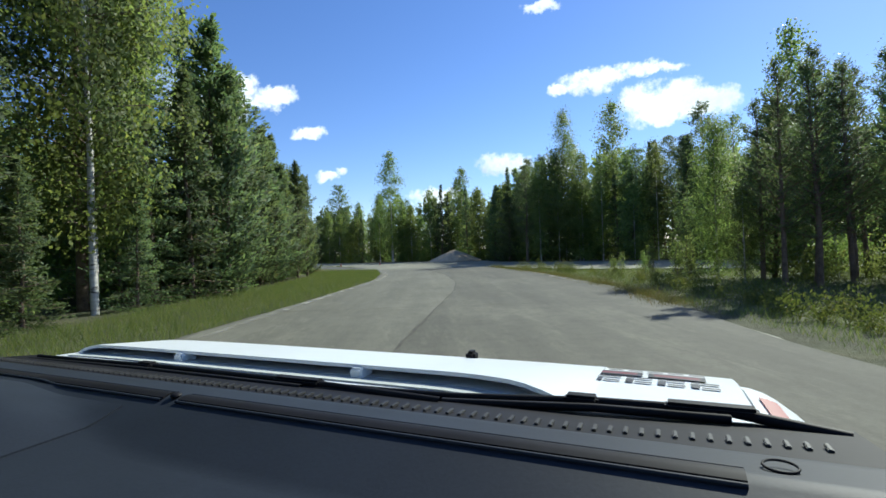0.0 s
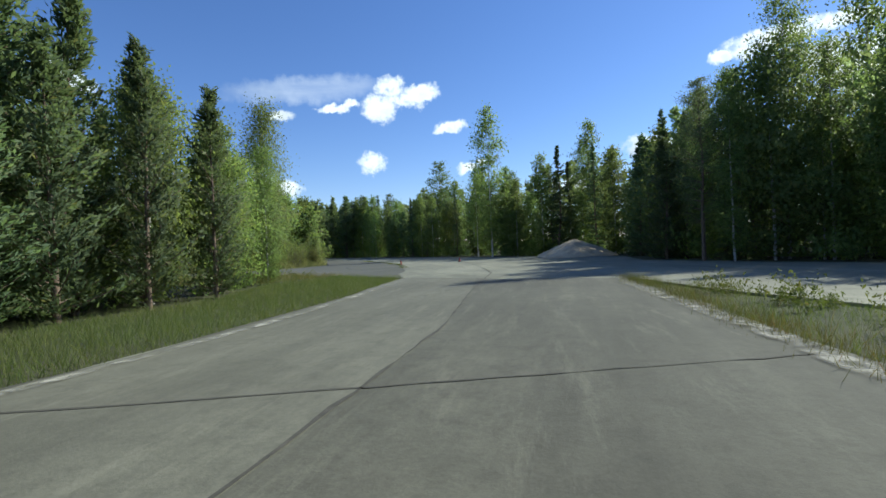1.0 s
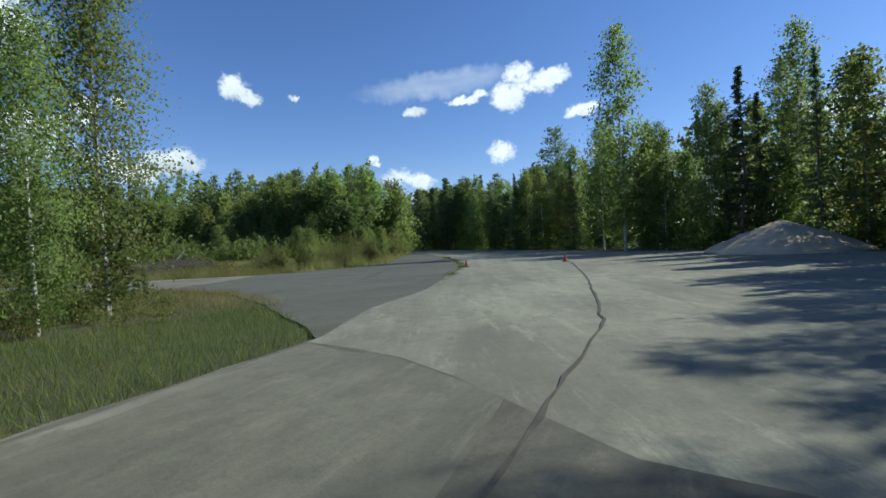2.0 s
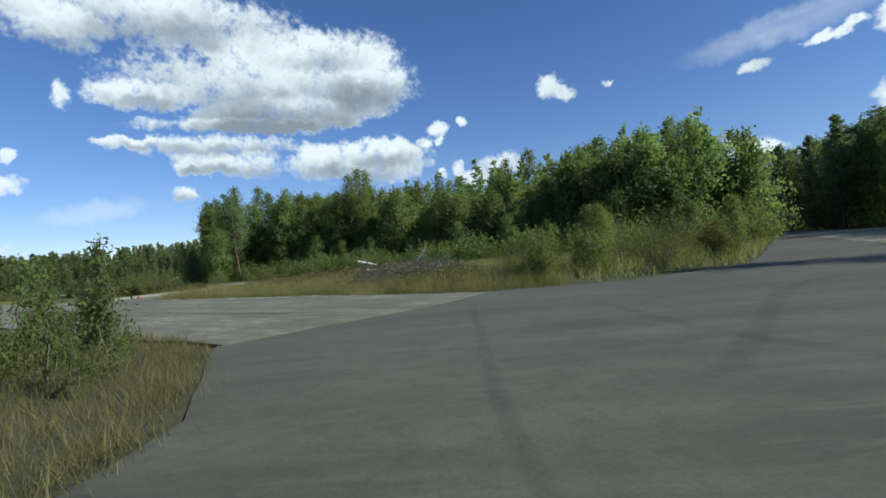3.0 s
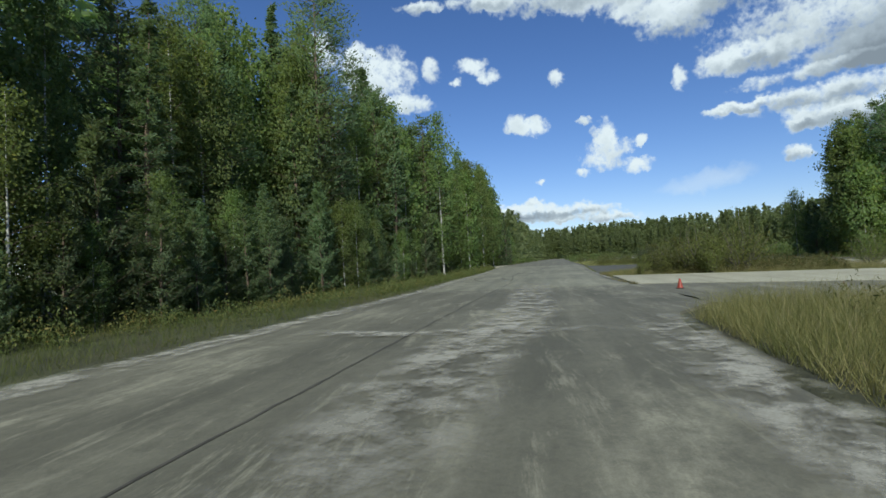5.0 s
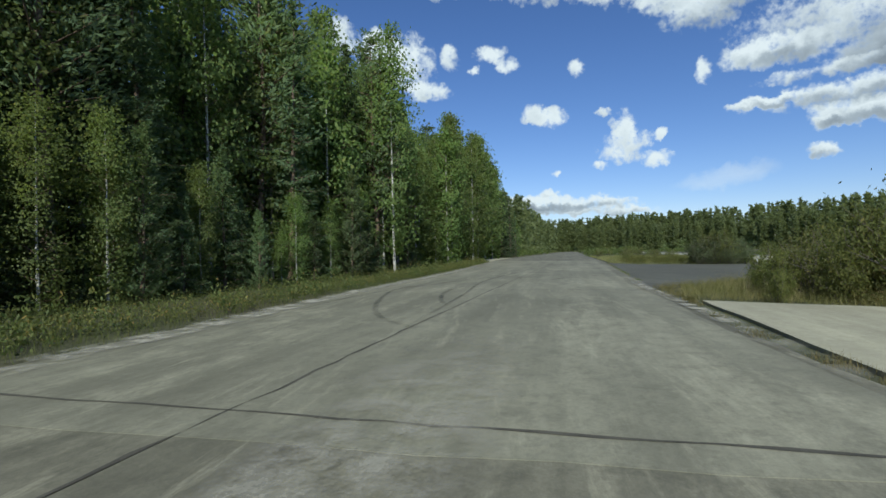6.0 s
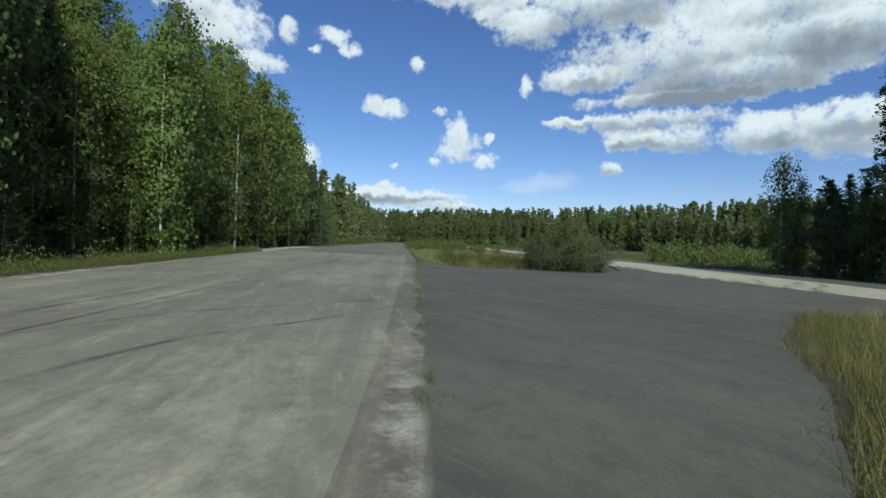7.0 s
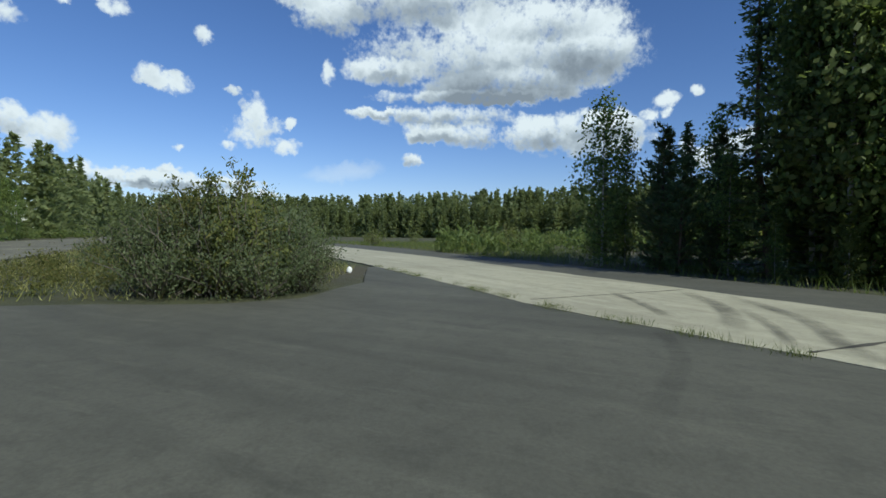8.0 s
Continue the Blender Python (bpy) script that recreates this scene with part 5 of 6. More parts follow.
def edge_tufts(pts, count, h0, h1, spread, mat, label, seed):
    rng = np.random.default_rng(seed)
    line = along(pts, 0.2)
    knots = line[rng.integers(len(line), size=max(6, count // 40))]
    c = knots[rng.integers(len(knots), size=count)] + rng.normal(0, 1, (count, 2)) * np.array([spread, spread])
    h = rng.uniform(h0, h1, count)
    a = rng.uniform(0, 6.283, count)
    side = np.stack([np.cos(a), np.sin(a), np.zeros(count)], -1) * 0.0035
    tip = np.stack([rng.normal(0, 0.35, count) * h, rng.normal(0, 0.35, count) * h, h], -1)
    foot = np.column_stack([c, np.full(count, 0.0)])
    v = np.stack([foot - side, foot + side, foot + tip], 1).reshape(-1, 3)
    ob = part("grass_tuft", mesh_np("grass_tuft", v, [np.arange(3 * count).reshape(count, 3)]), mat)
    return tagged(ob, label, "grass", kind="stuff")


edge_tufts(((-8.0, 44.0), (-8.9, 45.9), (-10.9, 50.2), (-15.2, 57), (-20.6, 64)), 2000, 0.05, 0.2, 0.12, mat_grass_green, "grass growing along the asphalt joint", 91)
edge_tufts(((-66, 22.0), (-72, 18.7), (-86.4, 10.8)), 2200, 0.02, 0.085, 0.07, mat_weed, "low grass in the runway joint", 92)
edge_tufts(((-52.7, 30.2), (-56, 27.8), (-60.2, 25.6)), 1400, 0.04, 0.14, 0.08, mat_grass_tall, "yellowish grass in the slab joint", 93)
edge_tufts(((-81.4, 28.2), (-85.6, 25.4), (-96, 20.4)), 1600, 0.04, 0.15, 0.10, mat_grass_green, "sparse grass along the pale road edge", 94)
edge_tufts(((-8.8, 38.2), (-13.6, 40.1), (-17.4, 39.9), (-19.4, 39.4), (-24.0, 36.2)), 3500, 0.06, 0.26, 0.16, mat_grass_tall, "grass at the asphalt edge", 95)
edge_tufts(((-60.6, 25.3), (-63.3, 23.9), (-67.8, 25.2), (-71, 25.3), (-74.6, 26.2)), 3500, 0.06, 0.24, 0.16, mat_grass_tall, "dry grass leaning over the paving edge", 96)
edge_tufts(((3.4, 33.6), (4.1, 27), (4.7, 22), (4.9, 14.4), (4.4, 9)), 7000, 0.05, 0.3, 0.22, mat_weed, "weeds along the road edge", 97)


# ---------------------------------------------------------------- marks on the paving
def skid_material(name, most):
    m, n, bsdf, out = material(name)
    p = where(n)
    worn = n.ramp(n.noise(p, 0.9, 7.0, 0.8), (0.38, 0.05), (0.64, most))
    bsdf.inputs["Base Color"].default_value, bsdf.inputs["Roughness"].default_value = (0.045, 0.044, 0.042, 1), 0.8
    tr = n.tree.nodes.new("ShaderNodeBsdfTransparent")
    mx = n.tree.nodes.new("ShaderNodeMixShader")
    fade = n.tree.nodes.new("ShaderNodeAttribute")
    fade.attribute_name = "fade"
    link(n, n.math("MULTIPLY", worn, fade.outputs["Fac"]), mx.inputs[0])
    link(n, tr.outputs[0], mx.inputs[1])
    link(n, bsdf.outputs[0], mx.inputs[2])
    link(n, mx.outputs[0], out.inputs[0])
    return m


def sand_material():
    m, n, bsdf, out = material("blown sand")
    p = where(n)
    thin = n.ramp(n.noise(p, 1.6, 6.0, 0.72), (0.43, 0.0), (0.60, 0.85))
    col = n.ramp(n.noise(p, 40.0, 3.0, 0.6), (0.3, (0.34, 0.32, 0.26)), (0.7, (0.50, 0.47, 0.39)))
    link(n, col, bsdf.inputs["Base Color"])
    bsdf.inputs["Roughness"].default_value = 0.95
    tr = n.tree.nodes.new("ShaderNodeBsdfTransparent")
    mx = n.tree.nodes.new("ShaderNodeMixShader")
    fade = n.tree.nodes.new("ShaderNodeAttribute")
    fade.attribute_name = "fade"
    link(n, n.math("MULTIPLY", thin, fade.outputs["Fac"]), mx.inputs[0])
    link(n, tr.outputs[0], mx.inputs[1])
    link(n, bsdf.outputs[0], mx.inputs[2])
    link(n, mx.outputs[0], out.inputs[0])
    return m


mat_skid, mat_faint, mat_sand = skid_material("tyre rubber marks", 0.52), skid_material("faint tyre marks", 0.17), sand_material()


def curve(pts, n=40):
    """A smooth line through a few points."""
    p = np.asarray(pts, float)
    if len(p) < 3:
        return along(p, 0.4)
    q = np.concatenate([[2 * p[0] - p[1]], p, [2 * p[-1] - p[-2]]])
    out = []
    for i in range(len(p) - 1):
        a, b, c, d = q[i:i + 4]
        for t in np.linspace(0, 1, n // (len(p) - 1), endpoint=False):
            out.append(0.5 * (2 * b + (c - a) * t + (2 * a - 5 * b + 4 * c - d) * t * t + (3 * b - a - 3 * c + d) * t ** 3))
    return np.array(out + [p[-1]])


SKIDS = (
    (road_2, ((-61.8, 15.5), (-58.5, 17.2), (-55.7, 19.9), (-54.0, 22.2), (-53.4, 24.1)), 0.20, 0.0245),
    (road_2, ((-61.4, 17.8), (-58.7, 19.3), (-56.8, 21.0), (-56.0, 22.1)), 0.20, 0.0285),
    (road_2, ((-64.9, 17.1), (-67.6, 17.0), (-70.7, 18.3), (-71.6, 19.0)), 0.16, 0.0245),
    (road_2, ((-63.5, 19.4), (-66.3, 18.7), (-68.4, 19.0), (-71.1, 19.2)), 0.16, 0.0285),
    (road_2, ((-50, 22.6), (-55.5, 18.6), (-59.3, 17.0), (-65.7, 15.6), (-71.5, 16.6)), 0.14, 0.0325),
    (road_2, ((-52, 24.6), (-58, 20.6), (-64, 16.6), (-76, 10.8)), 0.16, 0.0365),
    (road_3, ((-88.6, 26.9), (-86.6, 26.95), (-84.6, 26.75)), 0.22, 0.0185),
    (asphalt_2, ((-84.3, 26.35), (-82.6, 25.9), (-80.6, 24.8)), 0.20, 0.0065),
    (road_3, ((-88.9, 28.6), (-86.3, 28.2), (-83.9, 27.2)), 0.32, 0.0225),
    (road_3, ((-88.1, 29.2), (-85.2, 28.8), (-82.7, 27.9), (-81.2, 29.0)), 0.26, 0.0265),
    (road_3, ((-86.0, 28.4), (-84.4, 27.9), (-83.0, 27.3)), 0.16, 0.0305),
    (asphalt_1, ((-15.1, 53.2), (-14.9, 50.1), (-12.4, 45.5), (-11.6, 43.9)), 0.30, 0.0045),
    (asphalt_1, ((-17.0, 47.2), (-13.0, 45.9), (-8.6, 45.9)), 0.28, 0.0085),
    (asphalt_1, ((-19.4, 45.6), (-16, 44.2), (-11, 42.2), (-7.4, 41.8)), 0.16, 0.0125),
)
for owner, pts, w, z in SKIDS:
    soft_ribbon("tyre_mark", curve(pts, 60), w * (0.8 if owner is road_2 else 1.2), z, mat_faint if owner in (asphalt_1, asphalt_2) else mat_skid, owner, jr, 0.03)
SANDS = (
    (road_2, ((-24.2, 44.9), (-29.6, 42.0), (-34, 39.6), (-41.2, 35.4), (-43.9, 34.2)), 0.7, 0.0405),
    (road_2, ((-24.6, 36.3), (-31.6, 32.3), (-48, 22.9), (-57.6, 16.6), (-70.4, 8.7), (-101, -12.2)), 0.6, 0.0405),
    (road_2, ((-33.2, 36.7), (-38, 33.9), (-43.5, 31.3), (-48, 28.4), (-54, 24.8)), 1.1, 0.0445),
    (road_2, ((-52.8, 29.8), (-59.8, 25.5), (-63.3, 23.3), (-70, 19.7)), 0.28, 0.0445),
    (road_2, ((-38.5, 29.5), (-39.3, 31.5), (-41.5, 34.6)), 0.5, 0.0485),
    (road_1, ((-3.9, 4), (-3.4, 14), (-2.95, 22), (-3.4, 28), (-4.7, 35.8)), 0.16, 0.0365),
    (road_1, ((4.5, 12), (4.4, 22), (3.8, 27), (2.9, 33.6)), 0.25, 0.0365),
    (road_1, ((4.6, 54), (2.4, 53.6), (-1, 56.5), (-2.6, 59)), 1.6, 0.0365),
)
for owner, pts, w, z in SANDS:
    soft_ribbon("sand_drift", curve(pts, 90), w * 1.5, z, mat_sand, owner, jr, 0.08, "thin pale blown sand")


# ---------------------------------------------------------------- gravel heap
def heap(x, y, r, h, seed):
    rng = np.random.default_rng(seed)
    nr, na = 26, 72
    vs = [(x, y, h)]
    for i in range(1, nr + 1):
        q = i / nr
        for j in range(na):
            a = j * 2 * math.pi / na
            rr = r * q * (1 + 0.10 * math.sin(3 * a + 0.5) + 0.05 * math.sin(7 * a))
            zz = h * max(0.0, 1 - q ** 1.12) ** 0.92
            zz += 0.05 * noise.noise((rr * math.cos(a) * 2.2, rr * math.sin(a) * 2.2, 3)) + 0.02 * rng.normal() * (q < 0.97)
            vs.append((x + rr * math.cos(a), y + rr * math.sin(a), zz if i < nr else -0.06))
    tri = np.array([(0, 1 + j, 1 + (j + 1) % na) for j in range(na)])
    quads = np.array([(1 + i * na + j, 1 + (i + 1) * na + j, 1 + (i + 1) * na + (j + 1) % na, 1 + i * na + (j + 1) % na) for i in range(nr - 1) for j in range(na)])
    ob = part("sand_pile", smooth(mesh_np("sand_pile", np.array(vs), [tri, quads])), mat_gravel)
    return tagged(ob, "cone shaped heap of pale sandy gravel on concrete", "gravel heap", kind="stuff")


heap(1.3, 57.0, 3.0, 1.35, 71)


# ---------------------------------------------------------------- traffic cones
mat_cone = plain("faded red plastic", (0.30, 0.05, 0.03), 0.5, 0, 0.25, 9.0, 0.0, 50.0)
mat_cone_base = plain("dirty dark rubber", (0.05, 0.04, 0.038), 0.8, 0, 0.3, 9.0, 0.0, 50.0)


def lathe(profile, sides=24):
    bm = bmesh.new()
    rings = [[bm.verts.new((r * math.cos(2 * math.pi * k / sides), r * math.sin(2 * math.pi * k / sides), z)) for k in range(sides)] for r, z in profile]
    for a, b in zip(rings[:-1], rings[1:]):
        for k in range(sides):
            bm.faces.new((a[k], a[(k + 1) % sides], b[(k + 1) % sides], b[k]))
    return bm


def box(bm, x0, x1, y0, y1, z0, z1, bevel=0.0):
    r = bmesh.ops.create_cube(bm, size=1.0, matrix=Matrix.LocRotScale(((x0 + x1) / 2, (y0 + y1) / 2, (z0 + z1) / 2), None, (x1 - x0, y1 - y0, z1 - z0)))
    if bevel:
        edges = list({e for v in r["verts"] for e in v.link_edges})
        bmesh.ops.bevel(bm, geom=edges, offset=bevel, segments=2, affect="EDGES")
    return bm


def traffic_cone(m):
    root = new("traffic_cone")
    bm = bmesh.new()
    box(bm, -0.115, 0.115, -0.115, 0.115, 0.0, 0.025, 0.01)
    part("base_plate", bm, mat_cone_base, root, "dark rubber foot")
    part("cone", lathe(((0.092, 0.025), (0.088, 0.04), (0.024, 0.315), (0.018, 0.32), (0.014, 0.312), (0.08, 0.03))), mat_cone, root)
    root.matrix_basis = m
    return tagged(root, "small faded red traffic cone on concrete", "traffic cone", "traffic cones")


cone = traffic_cone(pose(-10.75, 50.3, 0.013, 0, 0, 20))
copy_thing(cone, pose(-7.0, 52.8, 0.013, 0, 0, 55))
copy_thing(cone, pose(-50.2, 32.6, 0.007, 0, 0, 10))


# ---------------------------------------------------------------- log pile
mat_log_end = plain("cut birch wood", (0.34, 0.26, 0.17), 0.85, 0, 0.3, 12.0, 0.0, 60.0)


def birch_log(a, b, r, label, seed):
    rng = np.random.default_rng(seed)
    a, b = np.array(a), np.array(b)
    pts = np.array([a + (b - a) * t + rng.normal(0, 0.012, 3) for t in np.linspace(0, 1, 8)])
    v, f = tube(pts, r * (1 + rng.normal(0, 0.05, 8)), 14)
    root = new("birch_log")
    part("bark", smooth(mesh_np("bark", v, [f])), mat_birch_bark, root)
    for end, ring in (("cut_end", v[:14]), ("cut_end", v[-14:])):
        c = ring.mean(0)
        part(end, mesh_np(end, np.vstack([[c], ring]), [np.array([(0, 1 + k, 1 + (k + 1) % 14) for k in range(14)])]), mat_log_end, root, "sawn end grain")
    return tagged(root, label, "log", "logs on the brush pile")


birch_log((-30.3, 45.1, 1.22), (-30.5, 46.0, 0.98), 0.058, "white birch log lying on a brush pile", 81)
birch_log((-30.4, 45.45, 0.80), (-30.6, 46.1, 0.73), 0.056, "short birch log under another on the brush pile", 82)
birch_log((-29.5, 47.6, 0.95), (-29.25, 48.0, 1.55), 0.030, "thin pale birch pole leaning in the brush", 83)


def brush_pile(cx, cy, rx, ry, h, count, seed):
    rng = np.random.default_rng(seed)
    bits = []
    for _ in range(count):
        a, q = rng.uniform(0, 6.283), math.sqrt(rng.random())
        x, y = cx + rx * q * math.cos(a), cy + ry * q * math.sin(a)
        z = rng.uniform(0.0, h) * (1 - 0.75 * q * q)
        L = rng.uniform(0.5, 2.0)
        d = unit(rng.normal(0, 1, 3) * np.array([1, 1, 0.35]))
        k = rng.normal(0, 0.12, 3) * L
        s = np.linspace(-0.5, 0.5, 5)[:, None]
        p = np.array([x, y, z]) + d * L * s + k * (s ** 2 - 0.25) * 2
        p[:, 2] = np.maximum(p[:, 2], -0.04)
        bits.append(tube(p, rng.uniform(0.004, 0.016) * (1 - 0.7 * np.linspace(0, 1, 5)), 3))
    v, f = join(bits)
    ob = part("brush_pile", mesh_np("brush_pile", v, [f]), mat_twig)
    return tagged(ob, "heap of dry grey branches and twigs", "brush pile", kind="stuff")


brush_pile(-29.5, 47.7, 2.3, 2.6, 1.0, 1900, 84)
brush_pile(-30.35, 45.85, 0.7, 0.75, 0.98, 420, 85)


# ---------------------------------------------------------------- the white rally car, where it stands at the start
mat_paint = plain("white car paint", (0.78, 0.80, 0.80), 0.28, 0, 0.03, 3.0, 0.0, 30.0)
mat_dash = plain("dark blue grey dashboard plastic", (0.017, 0.021, 0.029), 0.6, 0, 0.22, 5.0, 0.0006, 260.0, 0.25)
mat_trim = plain("black plastic trim", (0.012, 0.011, 0.012), 0.6, 0, 0.3, 9.0, 0.0, 80.0, 0.15)
# white bonnet under the scoop lip, its shade painted in as grey green
mat_recess = plain("shade grey scoop floor", (0.45, 0.47, 0.44), 0.7, 0, 0.2, 9.0, 0.0, 60.0)
mat_stripe = plain("red stripe film", (0.22, 0.018, 0.018), 0.55, 0, 0.1, 9.0, 0.0, 60.0)
mat_bar = plain("black lettering film", (0.02, 0.018, 0.018), 0.45, 0, 0.1, 9.0, 0.0, 60.0)
mat_bar_red = plain("dark red film", (0.16, 0.03, 0.03), 0.45, 0, 0.1, 9.0, 0.0, 60.0)
mat_slat = plain("dusty grey plastic", (0.045, 0.044, 0.043), 0.6, 0, 0.3, 9.0, 0.0, 80.0, 0.3)
mat_tyre = plain("tyre rubber", (0.022, 0.022, 0.022), 0.85, 0, 0.3, 9.0, 0.0, 60.0)
mat_rim = plain("light alloy rim", (0.55, 0.55, 0.56), 0.35, 0.8, 0.1, 9.0, 0.0, 60.0)
mat_lamp_glass = plain("headlamp lens", (0.6, 0.62, 0.64), 0.12, 0.2, 0.1, 9.0, 0.0, 60.0)

car = new("rally_car")
car.matrix_basis = pose(0, 0, 0.012, 0, 0, -25)
tagged(car, "white rally car with bonnet scoop standing on the concrete road", "car")
MID, HALF = -0.66, 0.86  # middle of the car beside the lens, half its width


def hood_z(r, f):
    q = abs((r - MID) / HALF)
    return 0.968 - 0.055 * (f - 0.66) - 0.6 * max(0.0, f - 0.9) ** 2 - 0.012 * q ** 6


def surface(fn, us, vs, thick):
    """A plate over a grid of (u, v), thick metres deep, with closed edges."""
    bm = bmesh.new()
    top = [[bm.verts.new(fn(u, v)) for v in vs] for u in us]
    low = [[bm.verts.new(Vector(fn(u, v)) - Vector((0, 0, thick))) for v in vs] for u in us]
    n, m = len(us), len(vs)
    for i in range(n - 1):
        for j in range(m - 1):
            bm.faces.new((top[i][j], top[i + 1][j], top[i + 1][j + 1], top[i][j + 1]))
            bm.faces.new((low[i][j], low[i][j + 1], low[i + 1][j + 1], low[i + 1][j]))
    for i in range(n - 1):
        bm.faces.new((top[i][0], low[i][0], low[i + 1][0], top[i + 1][0]))
        bm.faces.new((top[i][-1], top[i + 1][-1], low[i + 1][-1], low[i][-1]))
    for j in range(m - 1):
        bm.faces.new((top[0][j], top[0][j + 1], low[0][j + 1], low[0][j]))
        bm.faces.new((top[-1][j], low[-1][j], low[-1][j + 1], top[-1][j + 1]))
    return bm


def soft_part(name, bm, mat, parent, label=""):
    ob = part(name, bm, mat, parent, label)
    smooth(ob.data)
    ob.data.set_sharp_from_angle(angle=radians(40))
    return ob


rs = list(np.linspace(MID - 0.76, MID + 0.76, 41))
bonnet = soft_part("bonnet", surface(lambda r, f: (r, f, hood_z(r, f)), rs, list(np.linspace(0.60, 1.62, 40)), 0.02), mat_paint, car, "glossy white bonnet")


def lip_back(r):
    """Where the raised lip of the scoop begins, behind its open slot."""
    return 0.73 - 0.075 * max(0.0, (r + 0.36) / 0.24) ** 2.2


def lip(r, t):
    f = lip_back(r) + t * (1.02 - lip_back(r))
    end = min(1.0, max(0.0, (-0.115 - r) / 0.10)) * min(1.0, max(0.0, (r + 1.40) / 0.08))
    return (r, f, hood_z(r, f) + 0.003 + 0.020 * end ** 0.6 * (1 - t) ** 0.9)


soft_part("scoop", surface(lip, list(np.linspace(-1.40, -0.118, 48)), list(np.linspace(0, 1, 12)), 0.007), mat_paint, bonnet, "white raised scoop lip")
# plate in the slot, coloured like bonnet lying in shade
soft_part("scoop_floor", surface(lambda r, t: (r, lip_back(r) - 0.045 + 0.10 * t, hood_z(r, 0.7) + 0.004 - 0.012 * t), list(np.linspace(-1.36, -0.19, 36)), list(np.linspace(0, 1, 5)), 0.002), mat_recess, bonnet, "scoop floor greyed as shaded bonnet")
for r in (-1.0, -0.52):
    bm = bmesh.new()
    box(bm, r - 0.013, r + 0.013, lip_back(r) - 0.012, lip_back(r) + 0.03, hood_z(r, 0.72) - 0.004, hood_z(r, 0.72) + 0.018, 0.004)
    part("strut", bm, mat_paint, bonnet)
bm = bmesh.new()
box(bm, -0.397, -0.375, 0.94, 0.968, hood_z(-0.385, 0.95), hood_z(-0.385, 0.95) + 0.024, 0.006)
part("washer_nozzle", bm, mat_trim, bonnet, "small black washer nozzle")


def decal(r0, r1, f0, f1, mat, label):
    bm = bmesh.new()
    bmesh.ops.create_grid(bm, x_segments=4, y_segments=2, size=0.5)
    for v in bm.verts:
        r, f = r0 + (v.co.x + 0.5) * (r1 - r0), f0 + (v.co.y + 0.5) * (f1 - f0)
        v.co = (r, f, hood_z(r, f) + 0.0025)
    part("decal", bm, mat, bonnet, label)


# the sponsor's lettering, as bars: a row of thin ones, boxed red ones, a row of broad ones
for i in range(9):
    decal(-0.245 + i * 0.034, -0.219 + i * 0.034, 0.968, 0.984, mat_bar, "black bar")
for i in range(3):
    decal(-0.238 + i * 0.100, -0.148 + i * 0.100, 0.915, 0.957, mat_bar, "black frame")
    decal(-0.229 + i * 0.100, -0.157 + i * 0.100, 0.925, 0.947, mat_bar_red, "dark red panel")
for i in range(6):
    r0 = -0.222 + i * 0.050
    decal(r0, r0 + 0.041, 0.892, 0.902, mat_bar, "black bar")
    decal(r0, r0 + 0.012, 0.860, 0.889, mat_bar, "black bar")
    decal(r0 + 0.015, r0 + 0.041, 0.860, 0.870, mat_bar, "black bar")

for side in (-1, 1):
    e = MID + side * 0.77
    o = MID + side * HALF

    def wing(u, v, e=e, o=o):
        r = e + (o - e) * u
        return (r, v, hood_z(e, v) - 0.012 - 0.05 * u ** 2)

    fender = soft_part("fender", surface(wing, list(np.linspace(0, 1, 6)), list(np.linspace(0.50, 1.62, 16)), 0.02), mat_paint, car, "white front wing")
    soft_part("stripe", surface(lambda u, v, e=e, o=o: (e + (o - e) * u, v, hood_z(e, v) - 0.009 - 0.05 * u ** 2), [0.15, 0.28, 0.42], list(np.linspace(0.66, 0.90, 8)), 0.002), mat_stripe, fender, "red stripe")
    prof = ((0.50, 0.93), (0.9, 0.90), (1.3, 0.80), (1.62, 0.64), (1.70, 0.45), (1.66, 0.22), (1.36, 0.20), (1.32, 0.38), (1.2, 0.52), (1.02, 0.57), (0.84, 0.52), (0.72, 0.38), (0.68, 0.20),
            (-1.05, 0.20), (-1.09, 0.38), (-1.21, 0.52), (-1.39, 0.57), (-1.57, 0.52), (-1.69, 0.38), (-1.73, 0.22), (-2.05, 0.26), (-2.10, 0.55), (-2.05, 0.86), (-1.5, 0.92), (-0.5, 0.92))
    bm = bmesh.new()
    a = [bm.verts.new((o, f, z)) for f, z in prof]
    b = [bm.verts.new((o - side * 0.05, f, z)) for f, z in prof]
    bm.faces.new(a)
    bm.faces.new(b[::-1])
    for k in range(len(prof)):
        bm.faces.new((a[k], b[k], b[(k + 1) % len(prof)], a[(k + 1) % len(prof)]))
    bmesh.ops.triangulate(bm, faces=[f for f in bm.faces if len(f.verts) > 4])
    part("body_side", bm, mat_paint, car, "white body side")
    v, q = tube(((o + side * 0.01, 0.50, 0.94), (o - side * 0.01, 0.15, 1.14), (o - side * 0.09, -0.20, 1.33), (o - side * 0.15, -0.36, 1.37)), (0.028, 0.028, 0.03, 0.03), 8)
    soft = part("windscreen_pillar", smooth(mesh_np("pillar", v, [q])), mat_trim, car, "dark windscreen pillar")
    v, q = tube(((o - side * 0.05, -1.75, 0.9), (o - side * 0.12, -1.6, 1.15), (o - side * 0.2, -1.4, 1.36)), (0.05, 0.045, 0.04), 8)
    part("rear_pillar", smooth(mesh_np("pillar", v, [q])), mat_paint, car)
    bm = bmesh.new()
    box(bm, min(o, o - side * 0.3), max(o, o - side * 0.3), 1.60, 1.68, 0.56, 0.70, 0.02)
    part("headlight", bm, mat_lamp_glass, car, "clear headlamp")

